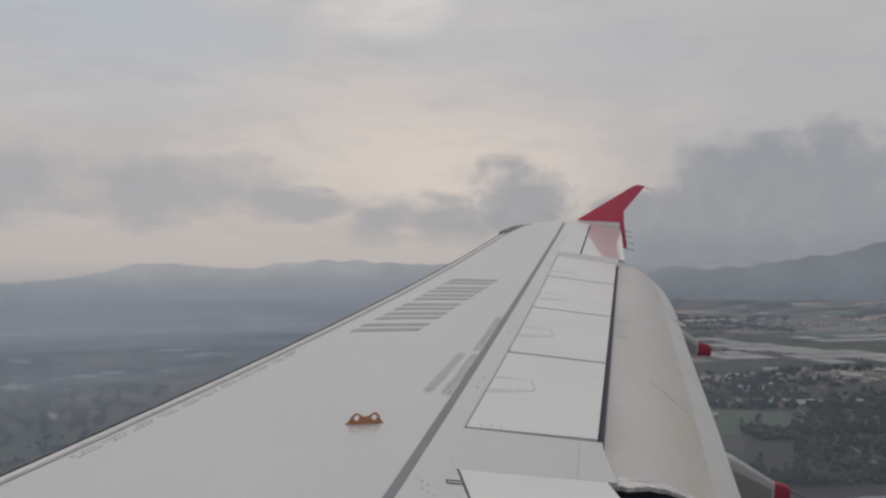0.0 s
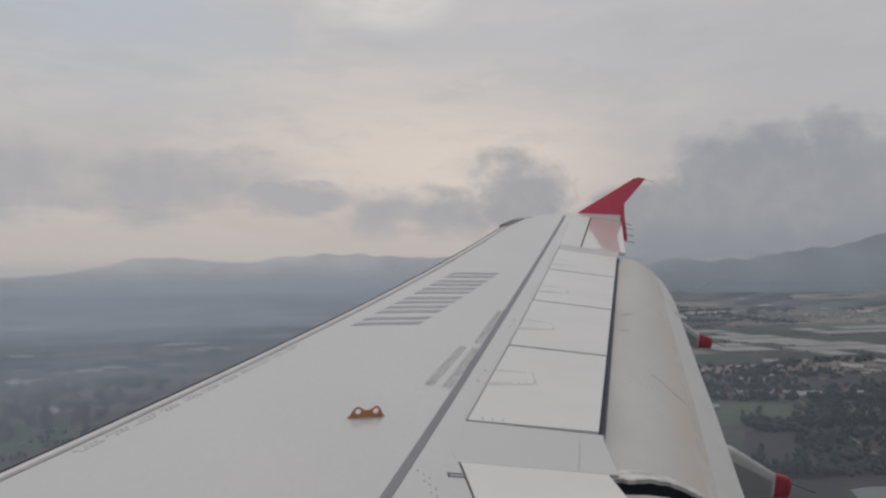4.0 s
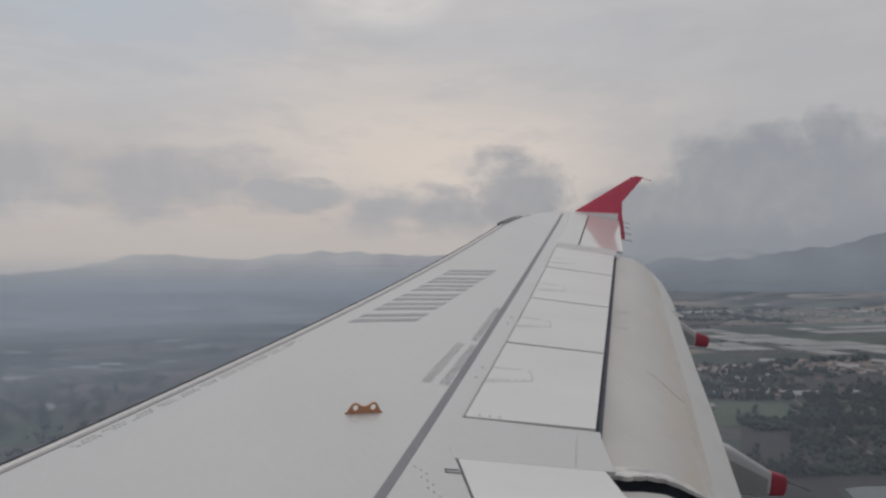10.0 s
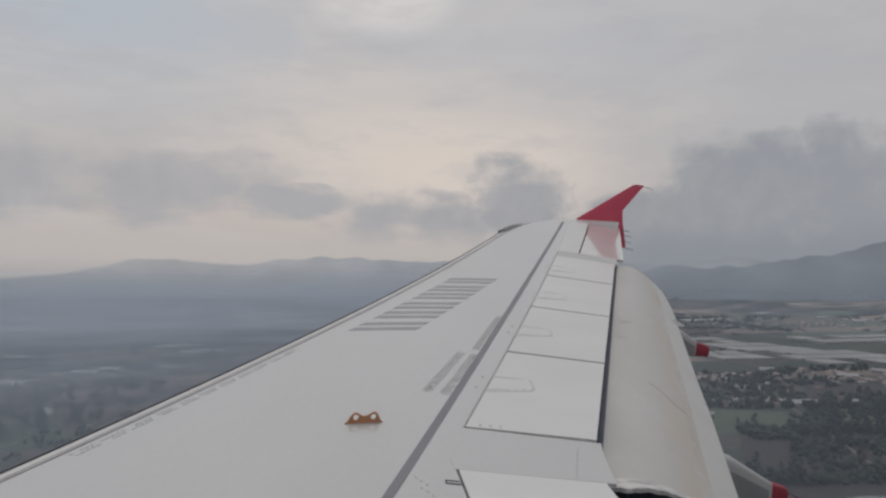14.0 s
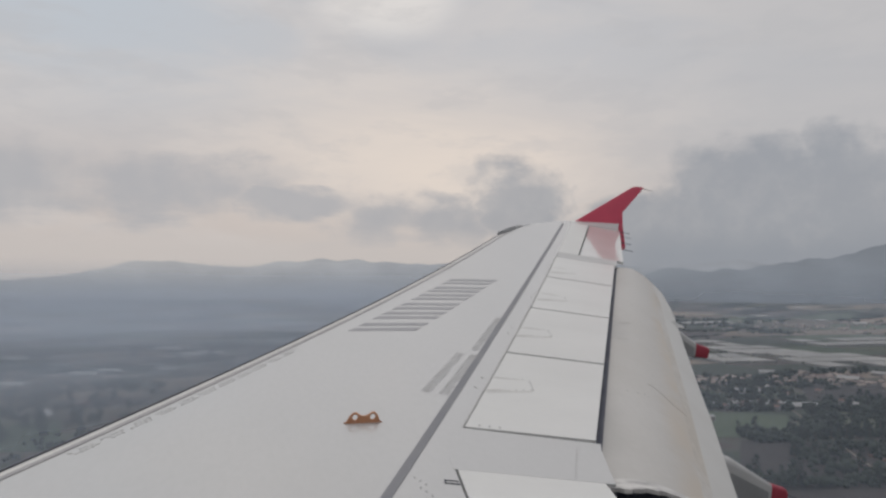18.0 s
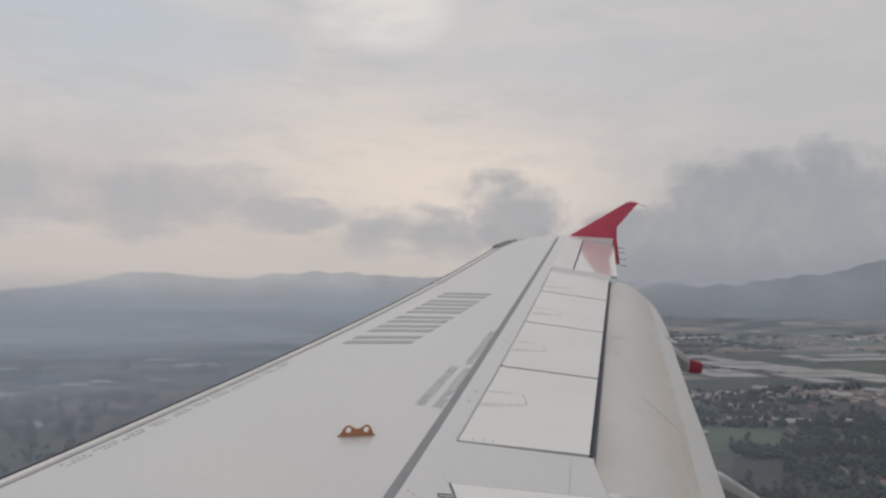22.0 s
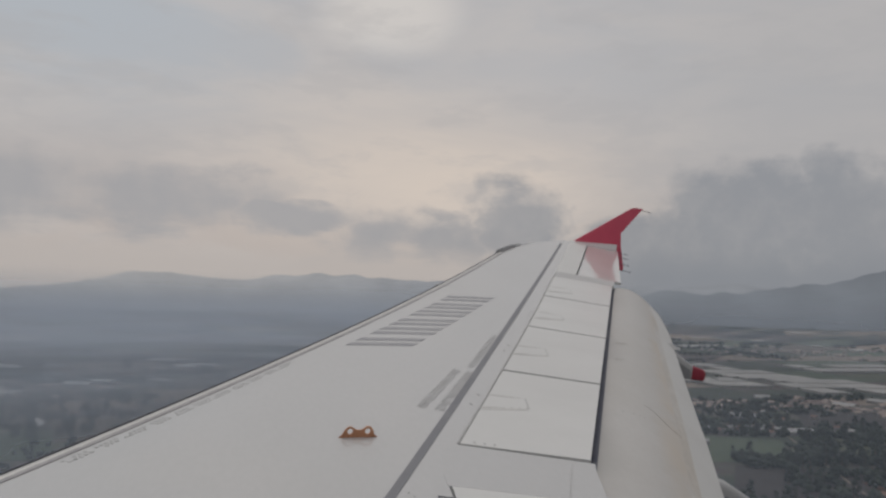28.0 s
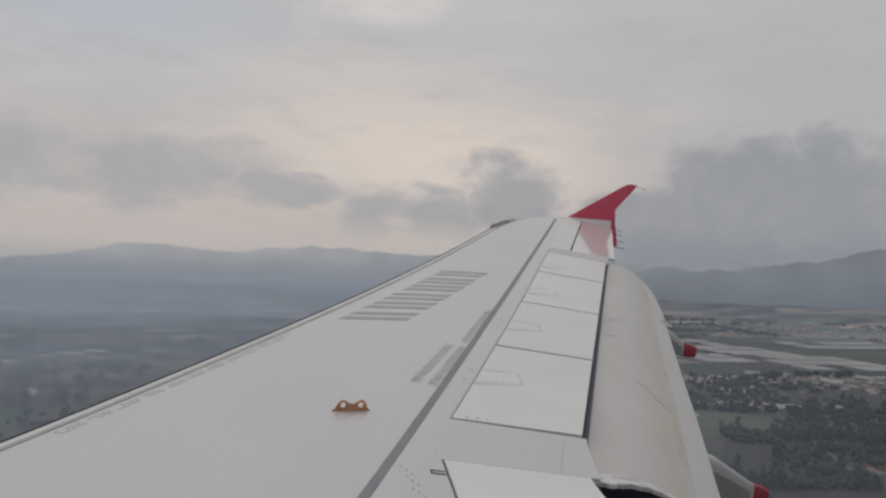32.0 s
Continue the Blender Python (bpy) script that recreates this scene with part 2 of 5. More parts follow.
def stain_flap(m):
    """Soft brown and grey stains that run along the span at set places of the flap's chord."""
    nt = m.node_tree
    b = nt.nodes["Principled BSDF"]
    plain = b.inputs["Base Color"].links[0].from_socket
    sep = nt.nodes.new("ShaderNodeSeparateXYZ")
    src = nt.nodes.new("ShaderNodeTexCoord").outputs["Object"]
    nt.links.new(src, sep.inputs[0])

    def calc(op, a, b, c=0.0):
        n = nt.nodes.new("ShaderNodeMath")
        n.operation = op
        for sock, val in zip(n.inputs, (a, b, c)):
            if isinstance(val, bpy.types.NodeSocket):
                nt.links.new(val, sock)
            else:
                sock.default_value = val
        return n.outputs[0]

    def ramp(v, lo, hi):
        n = nt.nodes.new("ShaderNodeMapRange")
        n.interpolation_type = "SMOOTHSTEP"
        nt.links.new(v, n.inputs[0])
        n.inputs[1].default_value, n.inputs[2].default_value = lo, hi
        return n.outputs[0]

    def grain(scale, stretch, detail):
        mp, n = nt.nodes.new("ShaderNodeMapping"), nt.nodes.new("ShaderNodeTexNoise")
        mp.inputs["Scale"].default_value = stretch
        n.inputs["Scale"].default_value, n.inputs["Detail"].default_value = scale, detail
        nt.links.new(src, mp.inputs[0])
        nt.links.new(mp.outputs[0], n.inputs["Vector"])
        return n.outputs["Fac"]

    def over(fac, base, tint):
        n = nt.nodes.new("ShaderNodeMix")
        n.data_type = "RGBA"
        nt.links.new(fac, n.inputs[0])
        nt.links.new(base, n.inputs[6])
        n.inputs[7].default_value = (*tint, 1)
        return n.outputs[2]

    u = calc("SUBTRACT", calc("MULTIPLY_ADD", sep.outputs[1], -0.4255, sep.outputs[0]), 2.2141)
    u = calc("ADD", u, calc("MULTIPLY", calc("SUBTRACT", grain(0.9, (1, 1, 1), 3), 0.5), 0.22))
    blotch = grain(1.3, (1.6, 0.6, 1), 5)
    brown = calc("MULTIPLY", calc("MULTIPLY", ramp(u, 0.55, 0.78), ramp(u, 0.92, 0.80)), ramp(blotch, 0.28, 0.60))
    streaks = calc("MULTIPLY", ramp(u, 0.50, 0.66), ramp(grain(5.0, (0.5, 1.8, 1), 4), 0.50, 0.68))
    grey = calc("MULTIPLY", calc("MULTIPLY", ramp(u, 0.34, 0.05), ramp(grain(0.8, (1.0, 0.9, 1), 4), 0.46, 0.64)), 0.6)
    rub = calc("MULTIPLY", calc("MULTIPLY", ramp(sep.outputs[1], 9.72, 9.86), ramp(sep.outputs[1], 10.45, 10.05)), ramp(u, 0.34, 0.10))
    c = over(calc("MAXIMUM", grey, calc("MULTIPLY", rub, 0.6)), plain, (0.33, 0.325, 0.32))
    c = over(calc("MULTIPLY", streaks, 0.35), c, (0.36, 0.335, 0.30))
    c = over(calc("MULTIPLY", brown, 0.75), c, (0.43, 0.375, 0.315))
    nt.links.new(c, b.inputs["Base Color"])


stain_flap(FLAP)
FLAP_AFT = material("flap_aft_paint", (0.51, 0.51, 0.505), (0.47, 0.465, 0.455), rough=0.45, scale=1.6, grain=25, bump=0.0, speck=0.05)
GRIME = material("brown_grime", (0.43, 0.40, 0.365), (0.475, 0.465, 0.455), rough=0.5, scale=1.6, grain=20, bump=0.0, mixes=1.0, stretch=(1, 0.35, 1))
FLAP_SCUFF = material("flap_smudge", (0.36, 0.35, 0.34), (0.44, 0.43, 0.41), rough=0.6, scale=6, grain=30, bump=0.0)
GAP_SHADE = material("blue_grey_gap_shade", (0.12, 0.13, 0.18), (0.20, 0.205, 0.235), rough=0.5, scale=6, grain=30, bump=0.0)
CHIPPED = material("chipped_cream_edge", (0.55, 0.54, 0.53), (0.16, 0.155, 0.17), rough=0.5, scale=5, grain=30, bump=0.0, mixes=0.8, stretch=(1, 2, 1))
# blue-black colour for shade on the flap's front and end faces
FLAP_SHADE = material("blue_black_flap_shade", (0.058, 0.066, 0.10), (0.085, 0.092, 0.125), rough=0.6, scale=5, grain=40, bump=0.0)
SEAM = material("purplish_seam", (0.27, 0.265, 0.28), (0.34, 0.335, 0.345), rough=0.6, scale=5, grain=40, bump=0.0)
AILERON = material("aileron_paint", (0.60, 0.60, 0.595), (0.55, 0.55, 0.545), rough=0.3, scale=1.6, grain=40, bump=0.0, coat=1.0, speck=0.05)
AFT_SKIN = material("aft_skin_paint", (0.58, 0.58, 0.575), (0.53, 0.53, 0.525), rough=0.45, scale=1.6, grain=40, bump=0.0, coat=0.0, speck=0.05)
END_BAND = material("band_paint", (0.45, 0.45, 0.455), (0.40, 0.40, 0.405), rough=0.5, scale=3, grain=40, bump=0.0, speck=0.05)
FAIRING = material("fairing_paint", (0.47, 0.47, 0.475), (0.40, 0.40, 0.40), rough=0.4, scale=2, grain=30, bump=0.0, coat=0.2, speck=0.06)
GREY_AND_SHADE = material("grey_paint_and_side_shade", (0.27, 0.275, 0.285), (0.23, 0.235, 0.24), rough=0.5, scale=3, grain=30, bump=0.0, speck=0.08)
SHADE = material("dark_metal_and_gap_shade", (0.05, 0.055, 0.078), (0.085, 0.088, 0.11), rough=0.6, scale=6, grain=50, bump=0.0)
WORN_TEXT = material("worn_lettering", (0.315, 0.315, 0.325), (0.375, 0.375, 0.38), rough=0.5, scale=9, grain=40, bump=0.0)
STRIPE = material("stripe_paint", (0.135, 0.139, 0.162), (0.165, 0.168, 0.185), rough=0.45, scale=3, grain=40, bump=0.0, speck=0.05)
LETTER = material("letter_paint", (0.24, 0.243, 0.268), (0.285, 0.287, 0.303), rough=0.45, scale=6, grain=40, bump=0.0)
FAINT = material("faint_marking", (0.27, 0.27, 0.275), (0.33, 0.33, 0.33), rough=0.5, scale=9, grain=40, bump=0.0)
TAIL_RED = material("dull_red_paint", (0.33, 0.032, 0.06), (0.28, 0.03, 0.05), rough=0.5, scale=4, grain=40, bump=0.0, speck=0.08)
RED = material("red_paint", (0.68, 0.085, 0.145), (0.62, 0.07, 0.125), rough=0.3, scale=3, grain=40, bump=0.0, coat=0.3, speck=0.05)
ORANGE = material("orange_anodised", (0.50, 0.24, 0.13), (0.42, 0.19, 0.10), rough=0.45, scale=20, grain=80, bump=0.02)
EDGE_MARK = material("worn_marking", (0.37, 0.37, 0.375), (0.45, 0.45, 0.45), rough=0.5, scale=9, grain=40, bump=0.0)
PANEL_LINE = material("seam_line", (0.37, 0.37, 0.375), (0.42, 0.42, 0.42), rough=0.5, scale=9, grain=40, bump=0.0)
PANEL_SMEAR = material("panel_grime", (0.53, 0.525, 0.515), (0.57, 0.57, 0.565), rough=0.5, scale=5, grain=30, bump=0.0)
PANEL = material("access_panel_edge", (0.50, 0.495, 0.485), (0.55, 0.55, 0.545), rough=0.5, scale=9, grain=40, bump=0.0)
FUSELAGE = material("fuselage_paint", (0.62, 0.62, 0.61), (0.57, 0.57, 0.56), rough=0.3, scale=1, grain=30, bump=0.0, coat=0.4, speck=0.05)

# ---- mesh helpers ----


def mesh_of(name, verts, faces, mat, smooth=35.0):
    me = bpy.data.meshes.new(name)
    me.from_pydata(verts, [], faces)
    bm = bmesh.new()
    bm.from_mesh(me)
    bmesh.ops.recalc_face_normals(bm, faces=bm.faces)
    for fc in bm.faces:
        fc.smooth = smooth > 0
    for e in bm.edges:
        e.smooth = len(e.link_faces) == 2 and e.calc_face_angle(0) < radians(smooth)
    bm.to_mesh(me)
    bm.free()
    me.materials.append(mat)
    return me


def piece(name, verts, faces, mat, parent=None, label="", smooth=35.0):
    ob = new(name, mesh_of(name, verts, faces, mat, smooth))
    ob.parent = parent
    return tagged(ob, label)


def part(name, bm, mat, parent, label=""):
    me = bpy.data.meshes.new(name)
    bmesh.ops.recalc_face_normals(bm, faces=bm.faces)
    bm.to_mesh(me)
    bm.free()
    me.materials.append(mat)
    ob = new(name, me)
    ob.parent = parent
    return tagged(ob, label)


def thing(name, m, label, category, group="", kind=""):
    ob = new(name)
    ob.matrix_world = m
    return tagged(ob, label, category, group, kind)


def loft(sections, close=True):
    """Verts and faces through rings of the same count, with end caps."""
    n = len(sections[0])
    verts = [v for s in sections for v in s]
    faces = []
    for i in range(len(sections) - 1):
        for j in range(n):
            k = (j + 1) % n
            faces.append((i * n + j, i * n + k, (i + 1) * n + k, (i + 1) * n + j))
    if close:
        faces += [tuple(range(n)), tuple(range((len(sections) - 1) * n, len(sections) * n))]
    return verts, faces


# ---- the wing's shape, in the airliner's axes ----
def lift(y):
    u = y - 2.35
    return 0.1088 * u + 0.0048 * u * u


def hinge_x(y):
    return 4.2013 + 0.41 * (y - 6.85)


def edge_x(y):
    return 5.1288 + 0.4255 * (y - 6.85)


def nose_x(y):
    x = -0.0868 + 0.5043 * (y - 2.325)
    if y > 15.6:
        x += 0.30 * (y - 15.6) ** 1.7
    return x


def top(x, y):
    u = x - hinge_x(y)
    return lift(y) - (0.0278 * u if u > 0 else 0.0109 * u * u)


def steps(a, b, n):
    return [a + (b - a) * i / n for i in range(n + 1)]


def skin(name, ys, x0, x1, nx, thick, mat, parent, dz=0.0, label=""):
    """A plate that follows the wing's upper surface between two lines along the span."""
    up, verts, faces = [], [], []
    for y in ys:
        a, b = x0(y), x1(y)
        row = [(a + (b - a) * i / nx, y) for i in range(nx + 1)]
        verts += [(x, yy, top(x, yy) + dz) for x, yy in row]
        up.append(row)
    n, w = len(ys), nx + 1
    t = thick if callable(thick) else (lambda y: thick)
    for row in up:
        verts += [(x, yy, top(x, yy) + dz - t(yy)) for x, yy in row]
    o = n * w
    for i in range(n - 1):
        for j in range(nx):
            a = i * w + j
            faces += [(a, a + 1, a + w + 1, a + w), (o + a, o + a + w, o + a + w + 1, o + a + 1)]
        a, b = i * w, i * w + nx
        faces += [(a, a + w, o + a + w, o + a), (b, o + b, o + b + w, b + w)]
    for j in range(nx):
        a, b = j, (n - 1) * w + j
        faces += [(a, o + a, o + a + 1, a + 1), (b, b + 1, o + b + 1, o + b)]
    return piece(name, verts, faces, mat, parent, label)


def ribbon(name, pts, wide, mat, parent, dz=0.004, thick=0.004, label=""):
    """A thin painted strip along a line on the wing, wide in x."""
    verts = []
    for x, y in pts:
        for s in (-0.5, 0.5):
            verts.append((x + s * wide, y, top(x + s * wide, y) + dz))
        for s in (0.5, -0.5):
            verts.append((x + s * wide, y, top(x + s * wide, y) + dz - thick))
    rings = [verts[i:i + 4] for i in range(0, len(verts), 4)]
    v, f = loft(rings)
    return piece(name, v, f, mat, parent, label)


airliner = thing("airliner", AIR, "white and grey twin-jet airliner wing with red wingtip fence, flaps lowered", "airplane")

# main skin from the slat to the spoiler hinge line, and its nose under the slat
TIP = 17.34
skin("wing_skin", steps(1.75, TIP, 64), lambda y: nose_x(y) + 0.085, lambda y: hinge_x(max(y, 6.24)), 22,
     lambda y: 0.42 - 0.02 * y, WING, airliner)

# slat: a rounded nose ahead of the skin
rings = []
for y in steps(2.2, 15.35, 60):
    x, s = nose_x(y), 1.0 - 0.03 * (y - 2)
    z = top(x + 0.08, y) + 0.004
    rings.append([(x + dx * 1.0, y, z + dz * s) for dx, dz in
                  ((0.078, 0.0), (0.045, -0.004), (0.02, -0.014), (0.004, -0.03), (-0.004, -0.06), (0.01, -0.11), (0.06, -0.17), (0.16, -0.21), (0.16, -0.06))])
v, f = loft(rings)
slat = piece("slat", v, f, SLAT, airliner, "pale grey leading-edge slat", 50)
# thin dark strip just ahead of the slat's edge
rings = []
for y in steps(2.2, 15.35, 60):
    x = nose_x(y) - 0.006
    z = top(x + 0.08, y) - 0.03
    rings.append([(x + dx, y, z + dz) for dx, dz in ((0.004, 0.02), (-0.012, 0.015), (-0.014, -0.03), (0.004, -0.03))])
v, f = loft(rings)
piece("nose_seal", v, f, SHADE, slat, "dark strip along the slat nose")
ribbon("slat_seam", [(nose_x(y) + 0.093, y) for y in steps(2.2, 16.4, 60)], 0.034, SEAM, airliner, label="purplish grey seam behind the slat")

# outer tip of the skin, rounded towards the fence
v, f = loft([[(nose_x(y) + dx, y, top(nose_x(y) + 0.1, y) + dz) for dx, dz in ((0.09, 0.0), (0.03, -0.012), (0.0, -0.04), (0.02, -0.09), (0.09, -0.13))] for y in steps(15.36, TIP, 14)])
piece("tip_nose", v, f, SLAT, airliner, "white rounded wingtip nose", 50)
v, f = loft([[(6.40 + 0.62 * t + dx, 15.22 + 0.95 * t, top(6.6 + 0.62 * t, 15.22 + 0.95 * t) + 0.01 + dz * (0.25 + 0.75 * math.sin(math.pi * min(1, 0.25 + t * 0.75)) ) ) for dx, dz in
             ((0.03, 0.045), (-0.03, 0.0), (-0.02, -0.11), (0.05, -0.13), (0.08, 0.0))] for t in steps(0, 1, 8)])
piece("slat_end", v, f, GREY_AND_SHADE, airliner, "dark open end of the slat", 60)

# fixed panel at the kink, and an added dark sheet for shade in the spoiler gaps
kink = skin("kink_panel", steps(6.02, 6.64, 4), lambda y: hinge_x(max(y, 6.24)) - 0.01, lambda y: 4.93 + 0.20 * (y - 6.02), 8, 0.02, WING, airliner, dz=0.002, label="grey fixed panel between spoilers")
for w in kink.data.vertices:
    if w.co.y > 6.5 and w.co.x > 4.1:
        w.co.y -= 0.05 * (w.co.x - 4.1)
skin("spoiler_gap_shade", steps(2.0, 14.05, 20), lambda y: (hinge_x(y) if y > 6.3 else 3.95) - 0.03, lambda y: (edge_x(y) if y > 6.3 else 4.85) - 0.12, 4, 0.06, SHADE, airliner, dz=-0.14, label="dark sheet as gap shade under the spoilers")

# spoilers: one inboard of the kink, four outboard
Y0, SPAN = 6.643, 1.838


def spoiler(ya, yb, x0, x1, mat=SPOILER):
    return skin("spoiler", steps(ya, yb, 6), x0, x1, 6, 0.035, mat, airliner, dz=0.006, label="white spoiler panel")


spoiler(3.2, 6.008, lambda y: 3.965, lambda y: 4.86)
for i in range(4):
    spoiler(Y0 + i * SPAN + (0.014 if i == 0 else 0.02), (Y0 + (i + 1) * SPAN if i < 3 else 13.70) - 0.024, lambda y: hinge_x(y) + 0.008, edge_x)

# aileron with its fixed part and the end band
ail_h = lambda y: 7.66 + 0.421 * (y - 14.36)
ail_te = lambda y: 8.40 + 0.385 * (y - 14.2)
skin("aft_fixed_skin", steps(14.02, TIP, 8), lambda y: hinge_x(y) - 0.01, lambda y: ail_h(y) - 0.016, 4, 0.10, AFT_SKIN, airliner, dz=0.0, label="white skin ahead of the aileron")
aileron = skin("aileron", steps(14.105, 17.15, 10), lambda y: ail_h(y) + 0.016, ail_te, 6, lambda y: 0.05, AILERON, airliner, dz=0.003, label="white aileron")
tip_rings = []
for t in steps(0, 1, 10):
    x0, x1 = 8.42 + 1.10 * t, 8.55 + 1.03 * t
    r = 0.015 + 0.095 * t
    tip_rings.append([(x0, 17.195, top(x0, 17.195) + 0.004), (x0 + 0.5 * (x1 - x0), 17.28, top(x0, 17.28) + 0.45 * r), (x1, 17.343, top(x1, 17.343) + r), (x1, 17.343, top(x1, 17.343) - 0.06), (x0, 17.195, top(x0, 17.195) - 0.06)])
v, f = loft(tip_rings)
piece("tip_strip", v, f, AILERON, airliner, "white upturned tip strip", 50)
# added dark sheet puts the shade of the aileron's gaps into colour
skin("aileron_gap_shade", steps(14.0, TIP - 0.02, 6), lambda y: ail_h(y) - 0.1, lambda y: ail_te(y) - 0.18, 3, 0.03, SHADE, airliner, dz=-0.05, label="dark sheet as gap shade below the aileron")
skin("end_band", steps(13.69, 14.11, 3), lambda y: hinge_x(y) + 0.008, lambda y: edge_x(y) + 0.03, 5, 0.05, END_BAND, airliner, dz=0.006, label="grey band between spoiler and aileron")


# lowered flaps: a curved section behind the spoilers
FLAP_SECTION = ((-0.30, -0.25), (-0.16, -0.17), (-0.02, -0.118), (0.055, -0.10), (0.12, -0.085), (0.28, -0.075), (0.42, -0.08), (0.56, -0.118), (0.70, -0.168), (0.80, -0.215), (0.90, -0.275),
                (1.05, -0.365), (1.18, -0.45), (1.17, -0.462), (0.9, -0.35), (0.5, -0.26), (0.1, -0.26), (-0.2, -0.27))


def flap(ys, x_of, label, squeeze=lambda y: 1.0, drop=0.0):
    rings = []
    for y in ys:
        x = x_of(y)
        rings.append([(x + u * squeeze(y), y, top(x, y) - 0.0278 * u + dz * squeeze(y) ** 0.5 + drop) for u, dz in FLAP_SECTION])
    v, f = loft(rings)
    ob = piece("flap", v, f, FLAP, airliner, label, 40)
    ob.data.materials.append(GRIME)
    ob.data.materials.append(FLAP_AFT)
    ob.data.materials.append(FLAP_SHADE)
    n = len(FLAP_SECTION)
    for i in range(len(ys) - 1):
        for j in range(n):
            # index 3 colours in the shade just behind the spoilers' trailing edge
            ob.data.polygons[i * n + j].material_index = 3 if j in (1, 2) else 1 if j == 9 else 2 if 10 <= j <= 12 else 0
    # end faces darkened in colour, as if shaded by the flap gap
    for cap in (-2, -1):
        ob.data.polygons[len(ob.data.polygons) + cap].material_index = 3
    return ob


sq = lambda y: 1.0 if y < 8.5 else 1.0 - 0.024 * (y - 8.5) - 0.06 * max(0, y - 12.6) ** 1.5
outer_flap = flap(steps(6.26, 14.0, 30), edge_x, "dirty beige outboard flap, lowered", sq)
inner_flap = flap(steps(2.05, 6.07, 10), lambda y: 4.87, "dirty beige inboard flap, lowered", drop=-0.05)
# added plate whose dark blue-grey colour is the shade between the flaps
gap = flap(steps(6.075, 6.255, 3), lambda y: 4.88, "dark plate coloured as the shaded gap between the flaps", drop=-0.15)
gap.name = "flap_gap"
gap.data.materials.clear()
gap.data.materials.append(GAP_SHADE)

def flap_z(u):
    for (a, za), (b, zb) in zip(FLAP_SECTION, FLAP_SECTION[1:]):
        if a <= u <= b:
            return za + (zb - za) * (u - a) / (b - a)
    return -0.45


# pale end rib of the outboard flap and the dark gap beside it
rings = []
for u in steps(0.03, 0.80, 24):
    x = edge_x(6.28) + u
    z = top(edge_x(6.28), 6.28) - 0.0278 * u + flap_z(u)
    inner = 6.12 + 0.12 * max(0.0, u - 0.25) + 0.05 * noise.noise(Vector((u * 14, 2, 0)))
    rings.append([(x, 6.285, z + 0.006), (x - 0.01, inner, z - 0.004), (x - 0.01, inner, z - 0.03), (x, 6.285, z - 0.02)])
rib_v, rib_f = loft(rings)
piece("end_rib", rib_v, rib_f, CHIPPED, outer_flap, "pale worn end rib", 20)

rail = [[(4.9 + u + 0.02 * math.cos(a), 6.13 + 0.035 * math.sin(a), top(4.9, 6.13) - 0.0278 * u + flap_z(u) - 0.13 + 0.03 * math.cos(a)) for a in [math.pi * i / 4 for i in range(8)]] for u in steps(0.0, 1.0, 14)]
v, f = loft(rail)
piece("flap_rail", v, f, GREY_AND_SHADE, airliner, "blue-grey metal rail between the flaps", 60)

# wingtip fence
outline = ((8.60, 2.735), (9.80, 3.62), (9.90, 3.655), (10.07, 3.65), (9.64, 3.05), (9.67, 2.80), (9.80, 2.29), (9.77, 2.24), (9.50, 2.36), (8.70, 2.66))
v, f = loft([[(x, 17.37 + o, z) for x, z in outline] for o in (-0.022, 0.022)])
fence = piece("wingtip_fence", v, f, RED, airliner, "red swept wingtip fence", 20)


def rod(name, a, b, r, mat, parent, label="", sides=6):
    a, b = Vector(a), Vector(b)
    q = (b - a).to_track_quat("Z", "Y").to_matrix()
    ring = [q @ Vector((r * math.cos(2 * math.pi * i / sides), r * math.sin(2 * math.pi * i / sides), 0)) for i in range(sides)]
    v, f = loft([[tuple(p + c) for c in ring] for p in (a, b)])
    return piece(name, v, f, mat, parent, label, 70)


rod("static_wick", (10.06, 17.37, 3.62), (10.27, 17.37, 3.60), 0.006, SHADE, fence, "thin dark static wick")
for y, z in ((15.3, 0), (15.95, 0), (16.6, 0), (17.1, 0)):
    x = ail_te(y) - 0.02
    rod("static_wick", (x, y, top(x, y) - 0.01), (x + 0.26, y + 0.02, top(x, y) - 0.03), 0.006, SHADE, aileron, "thin dark static wick")


